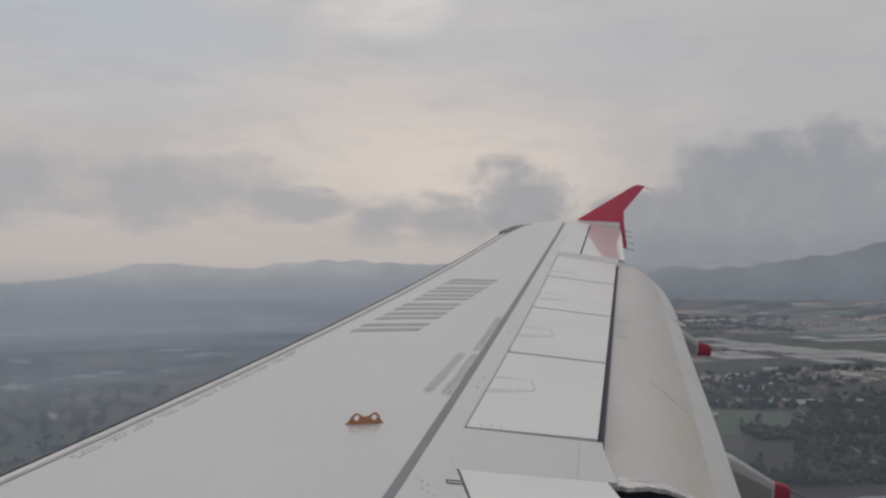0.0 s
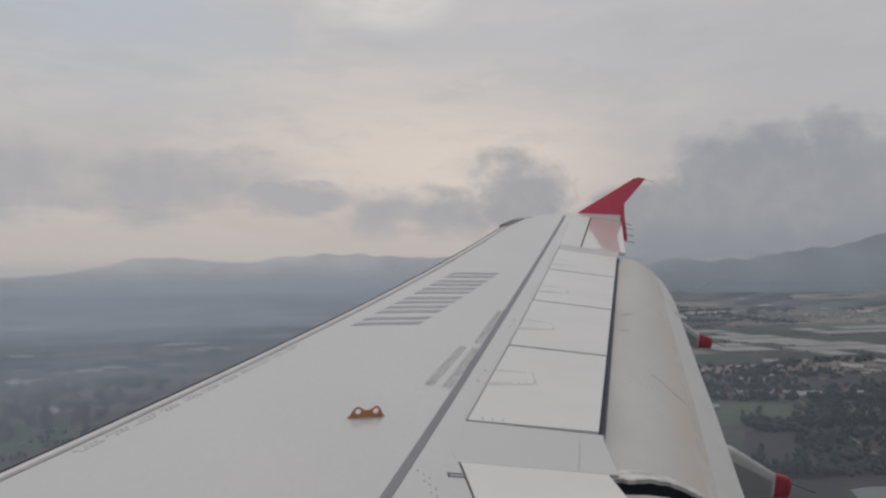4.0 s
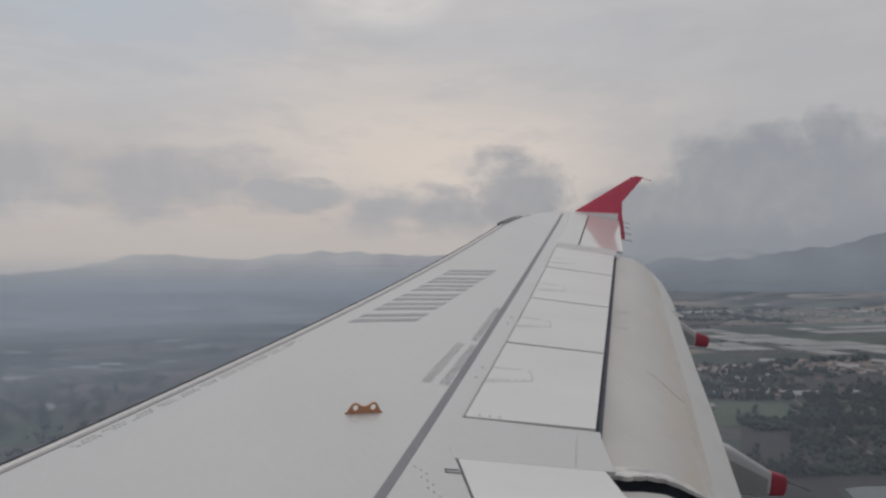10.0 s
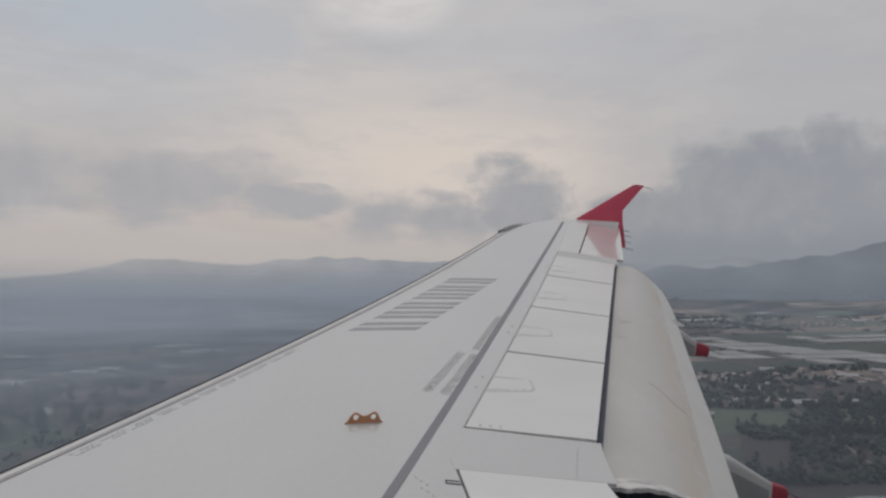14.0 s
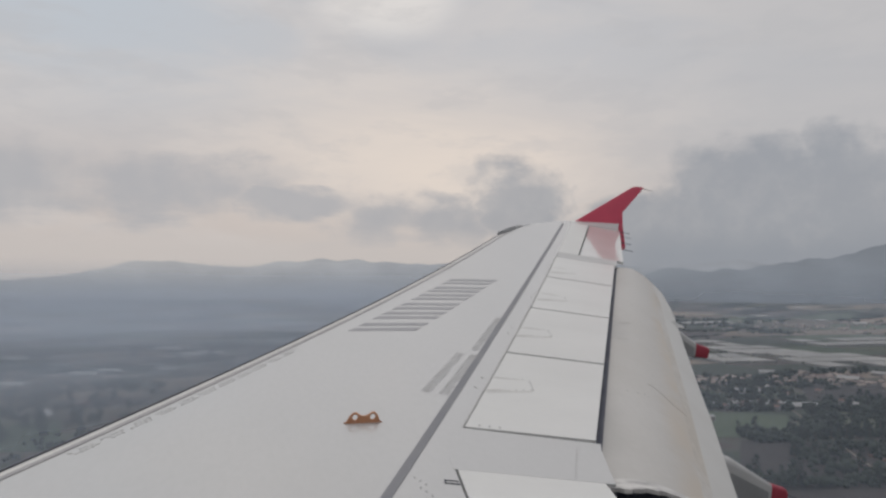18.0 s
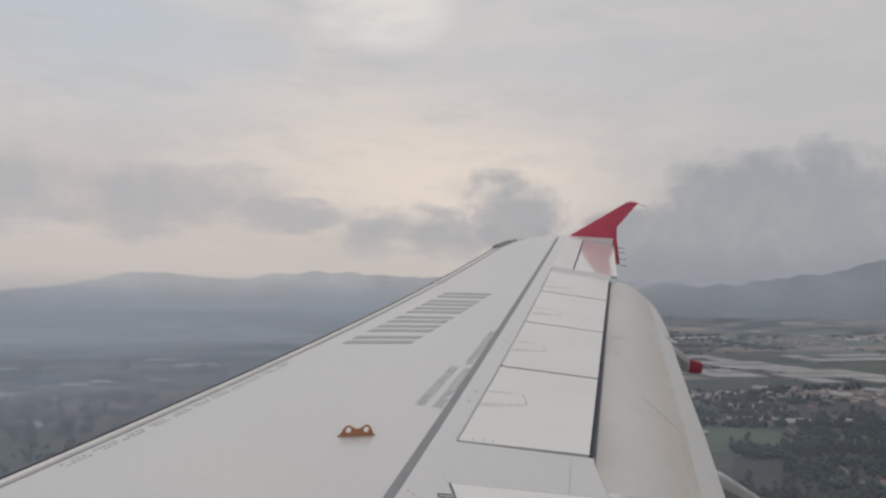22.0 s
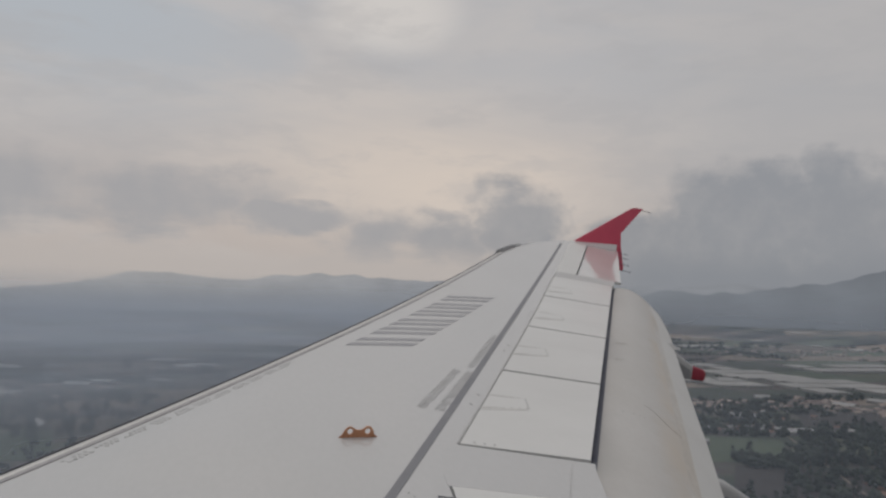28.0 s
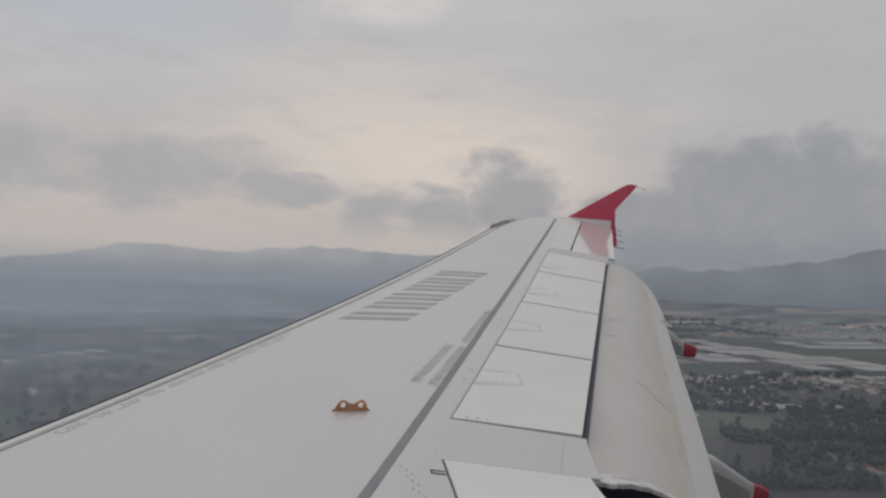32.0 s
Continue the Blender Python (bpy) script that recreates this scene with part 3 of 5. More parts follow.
# flap track fairings with red tails
def fairing(y, x, z, k, red):
    def ring(u, t, b, w):
        zc, h = z + k * (t + b) / 2, k * (t - b) / 2
        return [(x + k * u, y + k * 0.72 * w * math.copysign(abs(math.cos(a)) ** 0.4, math.cos(a)), zc + h * math.copysign(abs(math.sin(a)) ** 0.4, math.sin(a))) for a in [2 * math.pi * i / 16 for i in range(16)]]
    v, f = loft([ring(-2.6, 0.30, 0.22, 0.03), ring(-2.1, 0.42, 0.02, 0.11), ring(-1.2, 0.42, -0.12, 0.14), ring(-0.52, 0.235, -0.14, 0.12), ring(-red, 0.05 + 0.2 * (red - 0.12), -0.135, 0.065)])
    fair = piece("flap_track_fairing", v, f, FAIRING, airliner, "white flap track fairing", 60)
    v, f = loft([ring(-red, 0.051 + 0.2 * (red - 0.12), -0.136, 0.066), ring(-0.025, 0.028, -0.134, 0.062), ring(0.0, 0.008, -0.11, 0.045)])
    piece("tail_tip", v, f, TAIL_RED, fair, "red tail tip", 60)
    # thin plate whose darker grey colours in shade on the fairing's inboard side
    side = [(-2.1, 0.30, 0.0, 0.11), (-1.2, 0.27, -0.10, 0.14), (-0.52, 0.13, -0.12, 0.12), (-red - 0.03, 0.0, -0.118, 0.073)]
    v, f = loft([[(x + k * u, y - k * 0.72 * w - o, z + k * q) for q, o in ((t, 0.004), (b, 0.004), (b, -0.02), (t, -0.02))] for u, t, b, w in side])
    piece("side_shade", v, f, GREY_AND_SHADE, fair, "grey side plate coloured as the fairing's shaded side", 20)
    rod("static_wick", (x - 0.01, y, z - 0.02 * k), (x + 0.24 * k, y, z - 0.09 * k), 0.005, SHADE, fair, "thin dark static wick")


fairing(12.0, 8.91, 0.75, 1.0, 0.22)
xw, zw = edge_x(12.1) + 1.17 * sq(12.1), top(edge_x(12.1), 12.1) - 0.45 * sq(12.1) ** 0.5
v, f = loft([[(xw - 0.05 + u, 12.1 + w, zw + z) for w, z in ((-0.10, -0.04), (0.12, -0.04), (0.08, h), (-0.06, h))] for u, h in ((-0.16, 0.05), (-0.02, 0.035), (0.12, -0.02))])
piece("fairing_cap", v, f, FLAP_AFT, outer_flap, "pale wedge over the fairing joint", 20)
fairing(8.2, 7.64, -0.16, 1.2, 0.15)

# the dark walkway stripe
ribbon("walkway_stripe", [(3.46 + 4.72 * t - 0.055 * math.sin(max(t, 0) * 3.1416), 5.47 + 11.48 * t) for t in steps(-0.29, 1.0, 50)], 0.057, STRIPE, airliner, label="dark grey walkway stripe")

# fuselage shell with one window opening, closing the place behind the eye
WX0, WX1 = 2.86, 3.16
fz = 1.30
xs = [-6.0, -3.0, 0.0, 2.0, WX0, WX1, 4.0, 6.0, 9.0, 12.0]
angs = [radians(a) for a in [*range(-180, 0, 10), 0, 5.0, 16.0, *range(20, 180, 10)]]
v, f = [], []
for r in (1.975, 1.89):
    for x in xs:
        v += [(x, r * math.cos(a), fz + r * math.sin(a)) for a in angs]
na, nx = len(angs), len(xs)
hole = angs.index(radians(5.0))
for s in (0, 1):
    o = s * na * nx
    for i in range(nx - 1):
        for j in range(na):
            if i == 4 and j == hole:
                continue
            k = (j + 1) % na
            f.append((o + i * na + j, o + i * na + k, o + (i + 1) * na + k, o + (i + 1) * na + j))
    f.append(tuple(o + j for j in range(na)))
    f.append(tuple(o + (nx - 1) * na + j for j in range(na)))
q = [(4, hole), (4, hole + 1), (5, hole + 1), (5, hole)]
for (i, j), (i2, j2) in zip(q, q[1:] + q[:1]):
    f.append((i * na + j, i2 * na + j2, na * nx + i2 * na + j2, na * nx + i * na + j))
piece("fuselage", v, f, FUSELAGE, airliner, "white fuselage wall with a window opening")

# ---- the plain ----
GROUND = material("plain_ground", (0.05, 0.053, 0.042), (0.08, 0.07, 0.056), rough=0.95, scale=0.0035, grain=0.05, bump=0.0, world_space=True, mixes=0.9)


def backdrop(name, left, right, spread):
    """Far hills behind kilometres of lit air: a dim glowing backdrop, its colour holding the haze and a paler sunward
    side.
    """
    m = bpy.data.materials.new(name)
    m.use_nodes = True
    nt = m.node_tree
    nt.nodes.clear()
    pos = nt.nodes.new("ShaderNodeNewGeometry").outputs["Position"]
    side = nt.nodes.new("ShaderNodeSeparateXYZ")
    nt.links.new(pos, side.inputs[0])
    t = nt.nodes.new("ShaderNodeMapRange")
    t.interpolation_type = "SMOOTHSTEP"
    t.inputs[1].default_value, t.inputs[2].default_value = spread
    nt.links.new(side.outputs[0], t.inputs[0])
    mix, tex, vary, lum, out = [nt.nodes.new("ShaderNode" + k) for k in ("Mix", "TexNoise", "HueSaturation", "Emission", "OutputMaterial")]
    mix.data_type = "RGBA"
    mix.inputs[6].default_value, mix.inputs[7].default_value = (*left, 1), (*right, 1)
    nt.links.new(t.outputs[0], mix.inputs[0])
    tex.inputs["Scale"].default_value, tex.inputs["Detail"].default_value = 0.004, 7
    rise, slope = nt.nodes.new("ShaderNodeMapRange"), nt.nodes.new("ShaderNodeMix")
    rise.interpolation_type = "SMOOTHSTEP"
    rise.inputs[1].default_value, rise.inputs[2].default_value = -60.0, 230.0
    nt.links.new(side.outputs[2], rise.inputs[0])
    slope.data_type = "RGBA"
    # foot dimmed in colour, as if less haze lay before the nearer slopes
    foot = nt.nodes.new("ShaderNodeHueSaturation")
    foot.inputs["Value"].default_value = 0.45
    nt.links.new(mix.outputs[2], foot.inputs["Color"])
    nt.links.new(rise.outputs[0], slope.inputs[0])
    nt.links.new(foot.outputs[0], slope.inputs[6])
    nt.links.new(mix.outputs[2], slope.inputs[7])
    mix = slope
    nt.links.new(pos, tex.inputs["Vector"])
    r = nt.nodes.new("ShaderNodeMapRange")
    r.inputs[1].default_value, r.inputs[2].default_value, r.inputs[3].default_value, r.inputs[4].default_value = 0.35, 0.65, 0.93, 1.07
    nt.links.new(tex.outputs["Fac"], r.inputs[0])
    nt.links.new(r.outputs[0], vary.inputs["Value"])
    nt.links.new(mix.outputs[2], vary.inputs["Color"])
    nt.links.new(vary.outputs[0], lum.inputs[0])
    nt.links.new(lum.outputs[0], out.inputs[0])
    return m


# glow colours with the haze before the hills already mixed in
HILL_FAR = backdrop("far_hills_haze_tint", (0.372, 0.375, 0.385), (0.268, 0.284, 0.310), (-1900.0, 900.0))
HILL_NEAR = backdrop("near_hills_haze_tint", (0.222, 0.240, 0.265), (0.186, 0.205, 0.232), (400.0, 2200.0))


def disc(radius, rings, sides):
    v, f = [(0, 0, 0)], []
    for i in range(1, rings + 1):
        r = radius * (i / rings) ** 2.2
        v += [(r * math.cos(2 * math.pi * j / sides), r * math.sin(2 * math.pi * j / sides), 0) for j in range(sides)]
    f += [(0, 1 + j, 1 + (j + 1) % sides) for j in range(sides)]
    for i in range(rings - 1):
        for j in range(sides):
            k = (j + 1) % sides
            a = 1 + i * sides
            f.append((a + j, a + sides + j, a + sides + k, a + k))
    return v, f


GZ = -60.0


def gz(x, y):
    """Height of the plain: flat below the flight path, rising gently towards the feet of the hills."""
    t = min(1.0, max(0.0, (math.hypot(x, y) - 2000) / 2500))
    return GZ + 84 * t * t * (3 - 2 * t)


v, f = disc(4990, 90, 144)
ground = tagged(piece("ground", [(x, y, gz(x, y)) for x, y, z in v], f, GROUND), "flat green and brown farmland plain", "ground", kind="structure")


# hills
def ridge(name, dist, deep, crest, a0, a1, mat, label):
    v, f = [], []
    n, m = 320, 9
    for i in range(n + 1):
        a = radians(a0 + (a1 - a0) * i / n)
        h = crest(math.degrees(a)) - GZ
        for j in range(m + 1):
            t = j / m
            d = dist - deep * (1 - t)
            p = Vector((d * math.sin(a), d * math.cos(a), 0))
            z = h * (t * t * (3 - 2 * t)) + (16 * noise.noise(p / 170) + 7 * noise.noise(p / 48)) * t - 2 + GZ
            v.append((p.x, p.y, z))
    for i in range(n):
        for j in range(m):
            k = i * (m + 1) + j
            f.append((k, k + 1, k + m + 2, k + m + 1))
    return tagged(piece(name, v, f, mat, smooth=80), label, "hill", kind="structure")


bump_of = lambda a, c, w, h: h * math.exp(-((a - c) / w) ** 2)
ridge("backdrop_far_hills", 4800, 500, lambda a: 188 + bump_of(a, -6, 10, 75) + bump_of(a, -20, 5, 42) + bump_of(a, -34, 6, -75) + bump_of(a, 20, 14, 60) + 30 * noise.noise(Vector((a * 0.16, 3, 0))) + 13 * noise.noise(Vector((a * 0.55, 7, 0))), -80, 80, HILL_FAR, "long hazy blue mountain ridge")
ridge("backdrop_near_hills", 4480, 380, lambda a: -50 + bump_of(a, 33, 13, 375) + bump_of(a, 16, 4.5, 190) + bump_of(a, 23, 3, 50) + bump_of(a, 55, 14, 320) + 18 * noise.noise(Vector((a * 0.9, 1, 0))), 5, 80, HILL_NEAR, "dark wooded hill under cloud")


# a low sheet stands in for haze over the plain: more opaque with distance, and rising before the hills
def haze_material(name, tint):
    m = bpy.data.materials.new(name)
    m.use_nodes = True
    nt = m.node_tree
    nt.nodes.clear()
    pos = nt.nodes.new("ShaderNodeNewGeometry").outputs["Position"]
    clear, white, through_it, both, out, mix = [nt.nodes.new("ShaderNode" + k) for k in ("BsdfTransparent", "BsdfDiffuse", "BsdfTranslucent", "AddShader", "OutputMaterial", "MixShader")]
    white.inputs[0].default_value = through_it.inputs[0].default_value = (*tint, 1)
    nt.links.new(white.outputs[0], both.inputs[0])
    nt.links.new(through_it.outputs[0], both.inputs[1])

    def calc(op, a, b=0.0):
        n = nt.nodes.new("ShaderNodeMath")
        n.operation = op
        for sock, val in zip(n.inputs, (a, b)):
            if isinstance(val, bpy.types.NodeSocket):
                nt.links.new(val, sock)
            else:
                sock.default_value = val
        return n.outputs[0]

    def slide(v, lo, hi, a, b):
        n = nt.nodes.new("ShaderNodeMapRange")
        n.interpolation_type = "SMOOTHSTEP"
        nt.links.new(v, n.inputs[0])
        for i, val in enumerate((lo, hi, a, b)):
            n.inputs[i + 1].default_value = val
        return n.outputs[0]

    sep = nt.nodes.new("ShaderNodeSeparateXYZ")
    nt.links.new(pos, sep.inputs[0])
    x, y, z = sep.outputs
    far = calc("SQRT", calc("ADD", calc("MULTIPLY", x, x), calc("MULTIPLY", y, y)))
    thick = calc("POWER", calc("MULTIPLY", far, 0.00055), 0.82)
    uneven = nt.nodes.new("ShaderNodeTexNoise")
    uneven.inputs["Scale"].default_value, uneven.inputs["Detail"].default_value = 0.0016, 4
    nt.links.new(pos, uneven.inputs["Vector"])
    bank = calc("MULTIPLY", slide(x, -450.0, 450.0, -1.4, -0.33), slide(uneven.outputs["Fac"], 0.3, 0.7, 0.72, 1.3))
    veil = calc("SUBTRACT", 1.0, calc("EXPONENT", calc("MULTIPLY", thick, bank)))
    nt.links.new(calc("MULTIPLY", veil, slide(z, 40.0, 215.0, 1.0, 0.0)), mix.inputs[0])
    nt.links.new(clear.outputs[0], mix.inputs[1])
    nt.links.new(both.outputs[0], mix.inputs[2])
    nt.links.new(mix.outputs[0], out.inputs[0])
    return m


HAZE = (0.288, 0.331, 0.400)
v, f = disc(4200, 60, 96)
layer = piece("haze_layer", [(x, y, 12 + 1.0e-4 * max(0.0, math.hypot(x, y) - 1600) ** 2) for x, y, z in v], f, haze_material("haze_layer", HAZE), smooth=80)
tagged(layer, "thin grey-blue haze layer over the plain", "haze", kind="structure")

# ---- land cover ----
rnd = random.Random(7)


def land(name, a, b, scale, vary=0.12):
    return material(name, a, b, rough=0.95, scale=scale, grain=scale * 14, bump=0.0, world_space=True, vary=vary, mixes=0.9, speck=0.45)


FIELDS = [land("meadow", (0.045, 0.064, 0.038), (0.06, 0.078, 0.047), 0.02), land("pasture", (0.06, 0.068, 0.041), (0.085, 0.086, 0.054), 0.015),
          land("ploughed_soil", (0.05, 0.038, 0.036), (0.068, 0.052, 0.047), 0.03), land("dry_grass", (0.20, 0.155, 0.12), (0.11, 0.09, 0.07), 0.02),
          land("dark_crop", (0.024, 0.033, 0.023), (0.036, 0.045, 0.03), 0.03), land("fallow", (0.10, 0.08, 0.062), (0.06, 0.055, 0.042), 0.02)]
SOIL = land("dark_wet_soil", (0.026, 0.021, 0.021), (0.037, 0.030, 0.029), 0.03, 0.0)
CLAYEY = land("dug_clay", (0.20, 0.125, 0.085), (0.13, 0.085, 0.06), 0.06, 0.0)
TRACK = land("dirt_track", (0.17, 0.14, 0.11), (0.12, 0.10, 0.08), 0.05)
LEAF = land("leaf_green", (0.018, 0.026, 0.020), (0.030, 0.040, 0.026), 0.09, 0.3)
BARK = material("bark", (0.09, 0.065, 0.045), rough=0.9, scale=2, grain=20)
PLASTER = material("plaster", (0.25, 0.235, 0.22), (0.17, 0.155, 0.145), rough=0.9, scale=0.6, grain=8, vary=0.25)
CLAY = material("clay_roof", (0.17, 0.095, 0.075), (0.12, 0.08, 0.065), rough=0.85, scale=0.7, grain=6, vary=0.3)
SHEET = material("sheet_roof", (0.30, 0.29, 0.28), (0.20, 0.195, 0.19), rough=0.5, scale=0.4, grain=5, vary=0.2)
PLASTIC = material("greenhouse_film", (0.30, 0.285, 0.265), (0.21, 0.205, 0.19), rough=0.45, scale=0.05, grain=1.0, vary=0.18, bump=0.0)
DARK = material("dark_opening", (0.03, 0.03, 0.035), rough=0.4, scale=2, grain=8)
WATER = material("lake_water", (0.035, 0.045, 0.05), (0.045, 0.052, 0.055), rough=0.12, scale=0.02, grain=0.8, bump=0.02, world_space=True)
REED = land("reeds", (0.03, 0.035, 0.02), (0.05, 0.05, 0.03), 0.1)


def slab_of(name, corners, mat, z, parent=ground, label="", wobble=0.0):
    """A field or track laid on the plain: its rim finely broken so that it is not ruler-straight."""
    rim = []
    n = len(corners)
    for i in range(n):
        a, b = Vector(corners[i]), Vector(corners[(i + 1) % n])
        k = 6 if wobble else 1
        for t in range(k):
            p = a.lerp(b, t / k)
            if wobble:
                p = p + Vector((noise.noise(Vector((p.x / 40, p.y / 40, 1))), noise.noise(Vector((p.x / 40, p.y / 40, 5))))) * wobble
            rim.append(p)
    m = len(rim)
    v = [(p.x, p.y, gz(p.x, p.y) + z) for p in rim] + [(p.x, p.y, gz(p.x, p.y) - 0.5) for p in rim]
    f = [tuple(range(m))] + [(i, (i + 1) % m, m + (i + 1) % m, m + i) for i in range(m)]
    return piece(name, v, f, mat, parent, label, 0)


def in_view(x, y, lo=500.0, hi=4400.0):
    d = math.hypot(x, y)
    return y > 0 and lo < d < hi and abs(math.atan2(x, y)) < radians(40)


# woods and hedgerows gather here, one mass
bm_v, bm_f = [], []
phi = (1 + 5 ** 0.5) / 2
ico_v = [Vector(p).normalized() for p in ((-1, phi, 0), (1, phi, 0), (-1, -phi, 0), (1, -phi, 0), (0, -1, phi), (0, 1, phi), (0, -1, -phi), (0, 1, -phi), (phi, 0, -1), (phi, 0, 1), (-phi, 0, -1), (-phi, 0, 1))]
ico_f = ((0, 11, 5), (0, 5, 1), (0, 1, 7), (0, 7, 10), (0, 10, 11), (1, 5, 9), (5, 11, 4), (11, 10, 2), (10, 7, 6), (7, 1, 8), (3, 9, 4), (3, 4, 2), (3, 2, 6), (3, 6, 8), (3, 8, 9), (4, 9, 5), (2, 4, 11), (6, 2, 10), (8, 6, 7), (9, 8, 1))


def clump(x, y, h, lumps=5):
    for q in range(lumps):
        o = len(bm_v)
        r = h * rnd.uniform(0.2, 0.38)
        c = Vector((x + rnd.uniform(-0.4, 0.4) * h, y + rnd.uniform(-0.4, 0.4) * h, gz(x, y) + h * rnd.uniform(0.2, 0.8)))
        bm_v.extend(tuple(c + w * (r * rnd.uniform(0.7, 1.3))) for w in ico_v)
        bm_f.extend(tuple(o + i for i in t) for t in ico_f)


def hedge(p, q, h, gap):
    """A broken row of bushes and small trees from p to q."""
    p, q = Vector(p), Vector(q)
    if 1430 < p.y < 2250 and p.x / p.y > 0.30:
        return
    n = int((q - p).length / 6)
    for i in range(n):
        w = p.lerp(q, (i + rnd.random()) / max(n, 1))
        if noise.noise(Vector((w.x / 35, w.y / 35, 9))) > gap:
            clump(w.x, w.y, h * rnd.uniform(0.6, 1.5), 4)


# patchwork of fields, smaller near and larger far, hedges along their sides
far_fields = [([], []) for m in FIELDS]
for cell, lo, hi, turn in ((88, 500, 1400, 24), (125, 1400, 2500, 17), (210, 2500, 4350, 31)):
    c, s_ = math.cos(radians(turn)), math.sin(radians(turn))
    span = int(hi / cell) + 2
    for i in range(-span, span):
        for j in range(-span, span):
            u, w = i * cell * 1.5 + rnd.uniform(-0.1, 0.1) * cell, j * cell + (i % 2) * cell * 0.4
            x, y = u * c - w * s_, u * s_ + w * c
            if not in_view(x, y, lo, hi):
                continue
            hw, hh = cell * 0.75 * rnd.uniform(0.78, 1.0), cell * 0.5 * rnd.uniform(0.8, 1.0)
            q = [(x + a * c - b * s_, y + a * s_ + b * c) for a, b in ((-hw, -hh), (hw, -hh), (hw, hh), (-hw, hh))]
            kind = rnd.choice((3, 5, 3, 5, 1, 0, 3, 2, 1, 5) if x < 0 else (0, 2, 1, 2, 2, 5, 4, 4, 4, 4) if lo < 1000 else (0, 1, 2, 5, 3, 4, 4, 4, 2, 4))
            if rnd.random() < (0.55 if lo < 2000 else 0.4):
                hedge(q[0], q[1], 6, 0.0)
            if rnd.random() < 0.35:
                hedge(q[1], q[2], 7, 0.05)
            if lo < 1000:
                slab_of("field", q, FIELDS[kind], 0.15 + 0.02 * rnd.random(), wobble=cell * 0.04)
                continue
            fv, ff = far_fields[kind]
            z, o = (0.15 if lo < 2000 else 0.9) + 0.05 * rnd.random(), len(fv)
            fv += [(px, py, gz(px, py) + z) for px, py in q] + [(px, py, gz(px, py) - 1.0) for px, py in q]
            ff += [tuple(o + k for k in quad) for quad in ((0, 1, 2, 3), (0, 1, 5, 4), (1, 2, 6, 5), (2, 3, 7, 6), (3, 0, 4, 7))]
for mat, (fv, ff) in zip(FIELDS, far_fields):
    tagged(piece("far_fields", fv, ff, mat, ground, "", 0), kind="stuff")


def at(d, s):
    """A place on the plain d metres ahead and s times that to the side."""
    return (d * s, d)


# larger marked fields, the lake and tracks
slab_of("field", [at(815, .36), at(810, .47), at(960, .45), at(985, .345)], FIELDS[0], 0.35, label="bright green meadow", wobble=4)
slab_of("field", [at(640, .39), at(625, .58), at(785, .565), at(800, .39)], SOIL, 0.38, label="dark wet ploughed field", wobble=4)
slab_of("field", [at(640, .595), at(640, .75), at(900, .72), at(880, .585)], FIELDS[4], 0.36, label="dark green crop field", wobble=3)
slab_of("field", [at(1080, .48), at(1075, .66), at(1260, .64), at(1275, .47)], SOIL, 0.35, label="dark brown ploughed field", wobble=3)
slab_of("field", [at(720, -.66), at(745, -.5), at(900, -.5), at(870, -.67)], FIELDS[0], 0.35, label="green meadow", wobble=4)
slab_of("field", [at(520, .38), at(510, .72), at(625, .68), at(630, .38)], SOIL, 0.35, label="dark damp field beside the lake", wobble=4)
slab_of("field", [at(2350, .36), at(2350, .62), at(2500, .62), at(2500, .38)], FIELDS[3], 1.2, label="pale dry field", wobble=3)
slab_of("field", [at(3300, .40), at(3300, .62), at(3600, .62), at(3600, .42)], FIELDS[3], 1.2, label="pale dry field", wobble=3)
slab_of("field", [at(3100, .30), at(3100, .36), at(3300, .36), at(3300, .30)], FIELDS[3], 1.2, label="pale dry field", wobble=3)
shore = []
for i in range(56):
    a = 2 * math.pi * i / 56
    r = 1 + 0.42 * noise.noise(Vector((math.cos(a) * 1.3, math.sin(a) * 1.3, 4))) + 0.12 * noise.noise(Vector((math.cos(a) * 5, math.sin(a) * 5, 8)))
    shore.append((362 + 66 * r * math.cos(a), 560 + 27 * r * math.sin(a)))
slab_of("bank", [Vector(p) + Vector((p[0] - 362, p[1] - 560)) * 0.09 for p in shore], REED, 0.5, label="dark reedy bank")
lake = slab_of("lake", shore, WATER, 0.56, parent=None)
tagged(lake, "grey lake with a dark reedy bank", "lake", kind="structure")


def track(pts, wide):
    v, f = [], []
    for i, p in enumerate(pts):
        a, b = Vector(pts[max(i - 1, 0)]), Vector(pts[min(i + 1, len(pts) - 1)])
        side = (b - a).normalized()
        side = Vector((-side.y, side.x)) * wide / 2
        g0 = gz(*p)
        v += [(p[0] + side.x, p[1] + side.y, g0 + 0.42), (p[0] - side.x, p[1] - side.y, g0 + 0.42), (p[0] + side.x, p[1] + side.y, g0), (p[0] - side.x, p[1] - side.y, g0)]
    for i in range(len(pts) - 1):
        a = i * 4
        f += [(a, a + 1, a + 5, a + 4), (a, a + 4, a + 6, a + 2), (a + 1, a + 3, a + 7, a + 5)]
    tagged(piece("road", v, f, TRACK, smooth=0), "pale dirt road between fields", "road", kind="structure")


track([at(640, .585), at(720, .545), at(830, .505), at(960, .468), at(1080, .44)], 3)
track([at(1290, .33), at(1300, .42), at(1320, .52), at(1330, .62)], 6)
track([at(800, -.62), at(1000, -.50), at(1300, -.38), at(1700, -.27)], 5)
track([at(1500, -.6), at(1650, -.4), at(1850, -.2)], 8)

# a building site dug into reddish soil, with low brick walls
site = slab_of("building_site", [at(672, .585), at(668, .64), at(735, .63), at(742, .578)], CLAYEY, 0.6, parent=None, wobble=3)
tagged(site, "reddish dug building site with low brick walls", "building site")
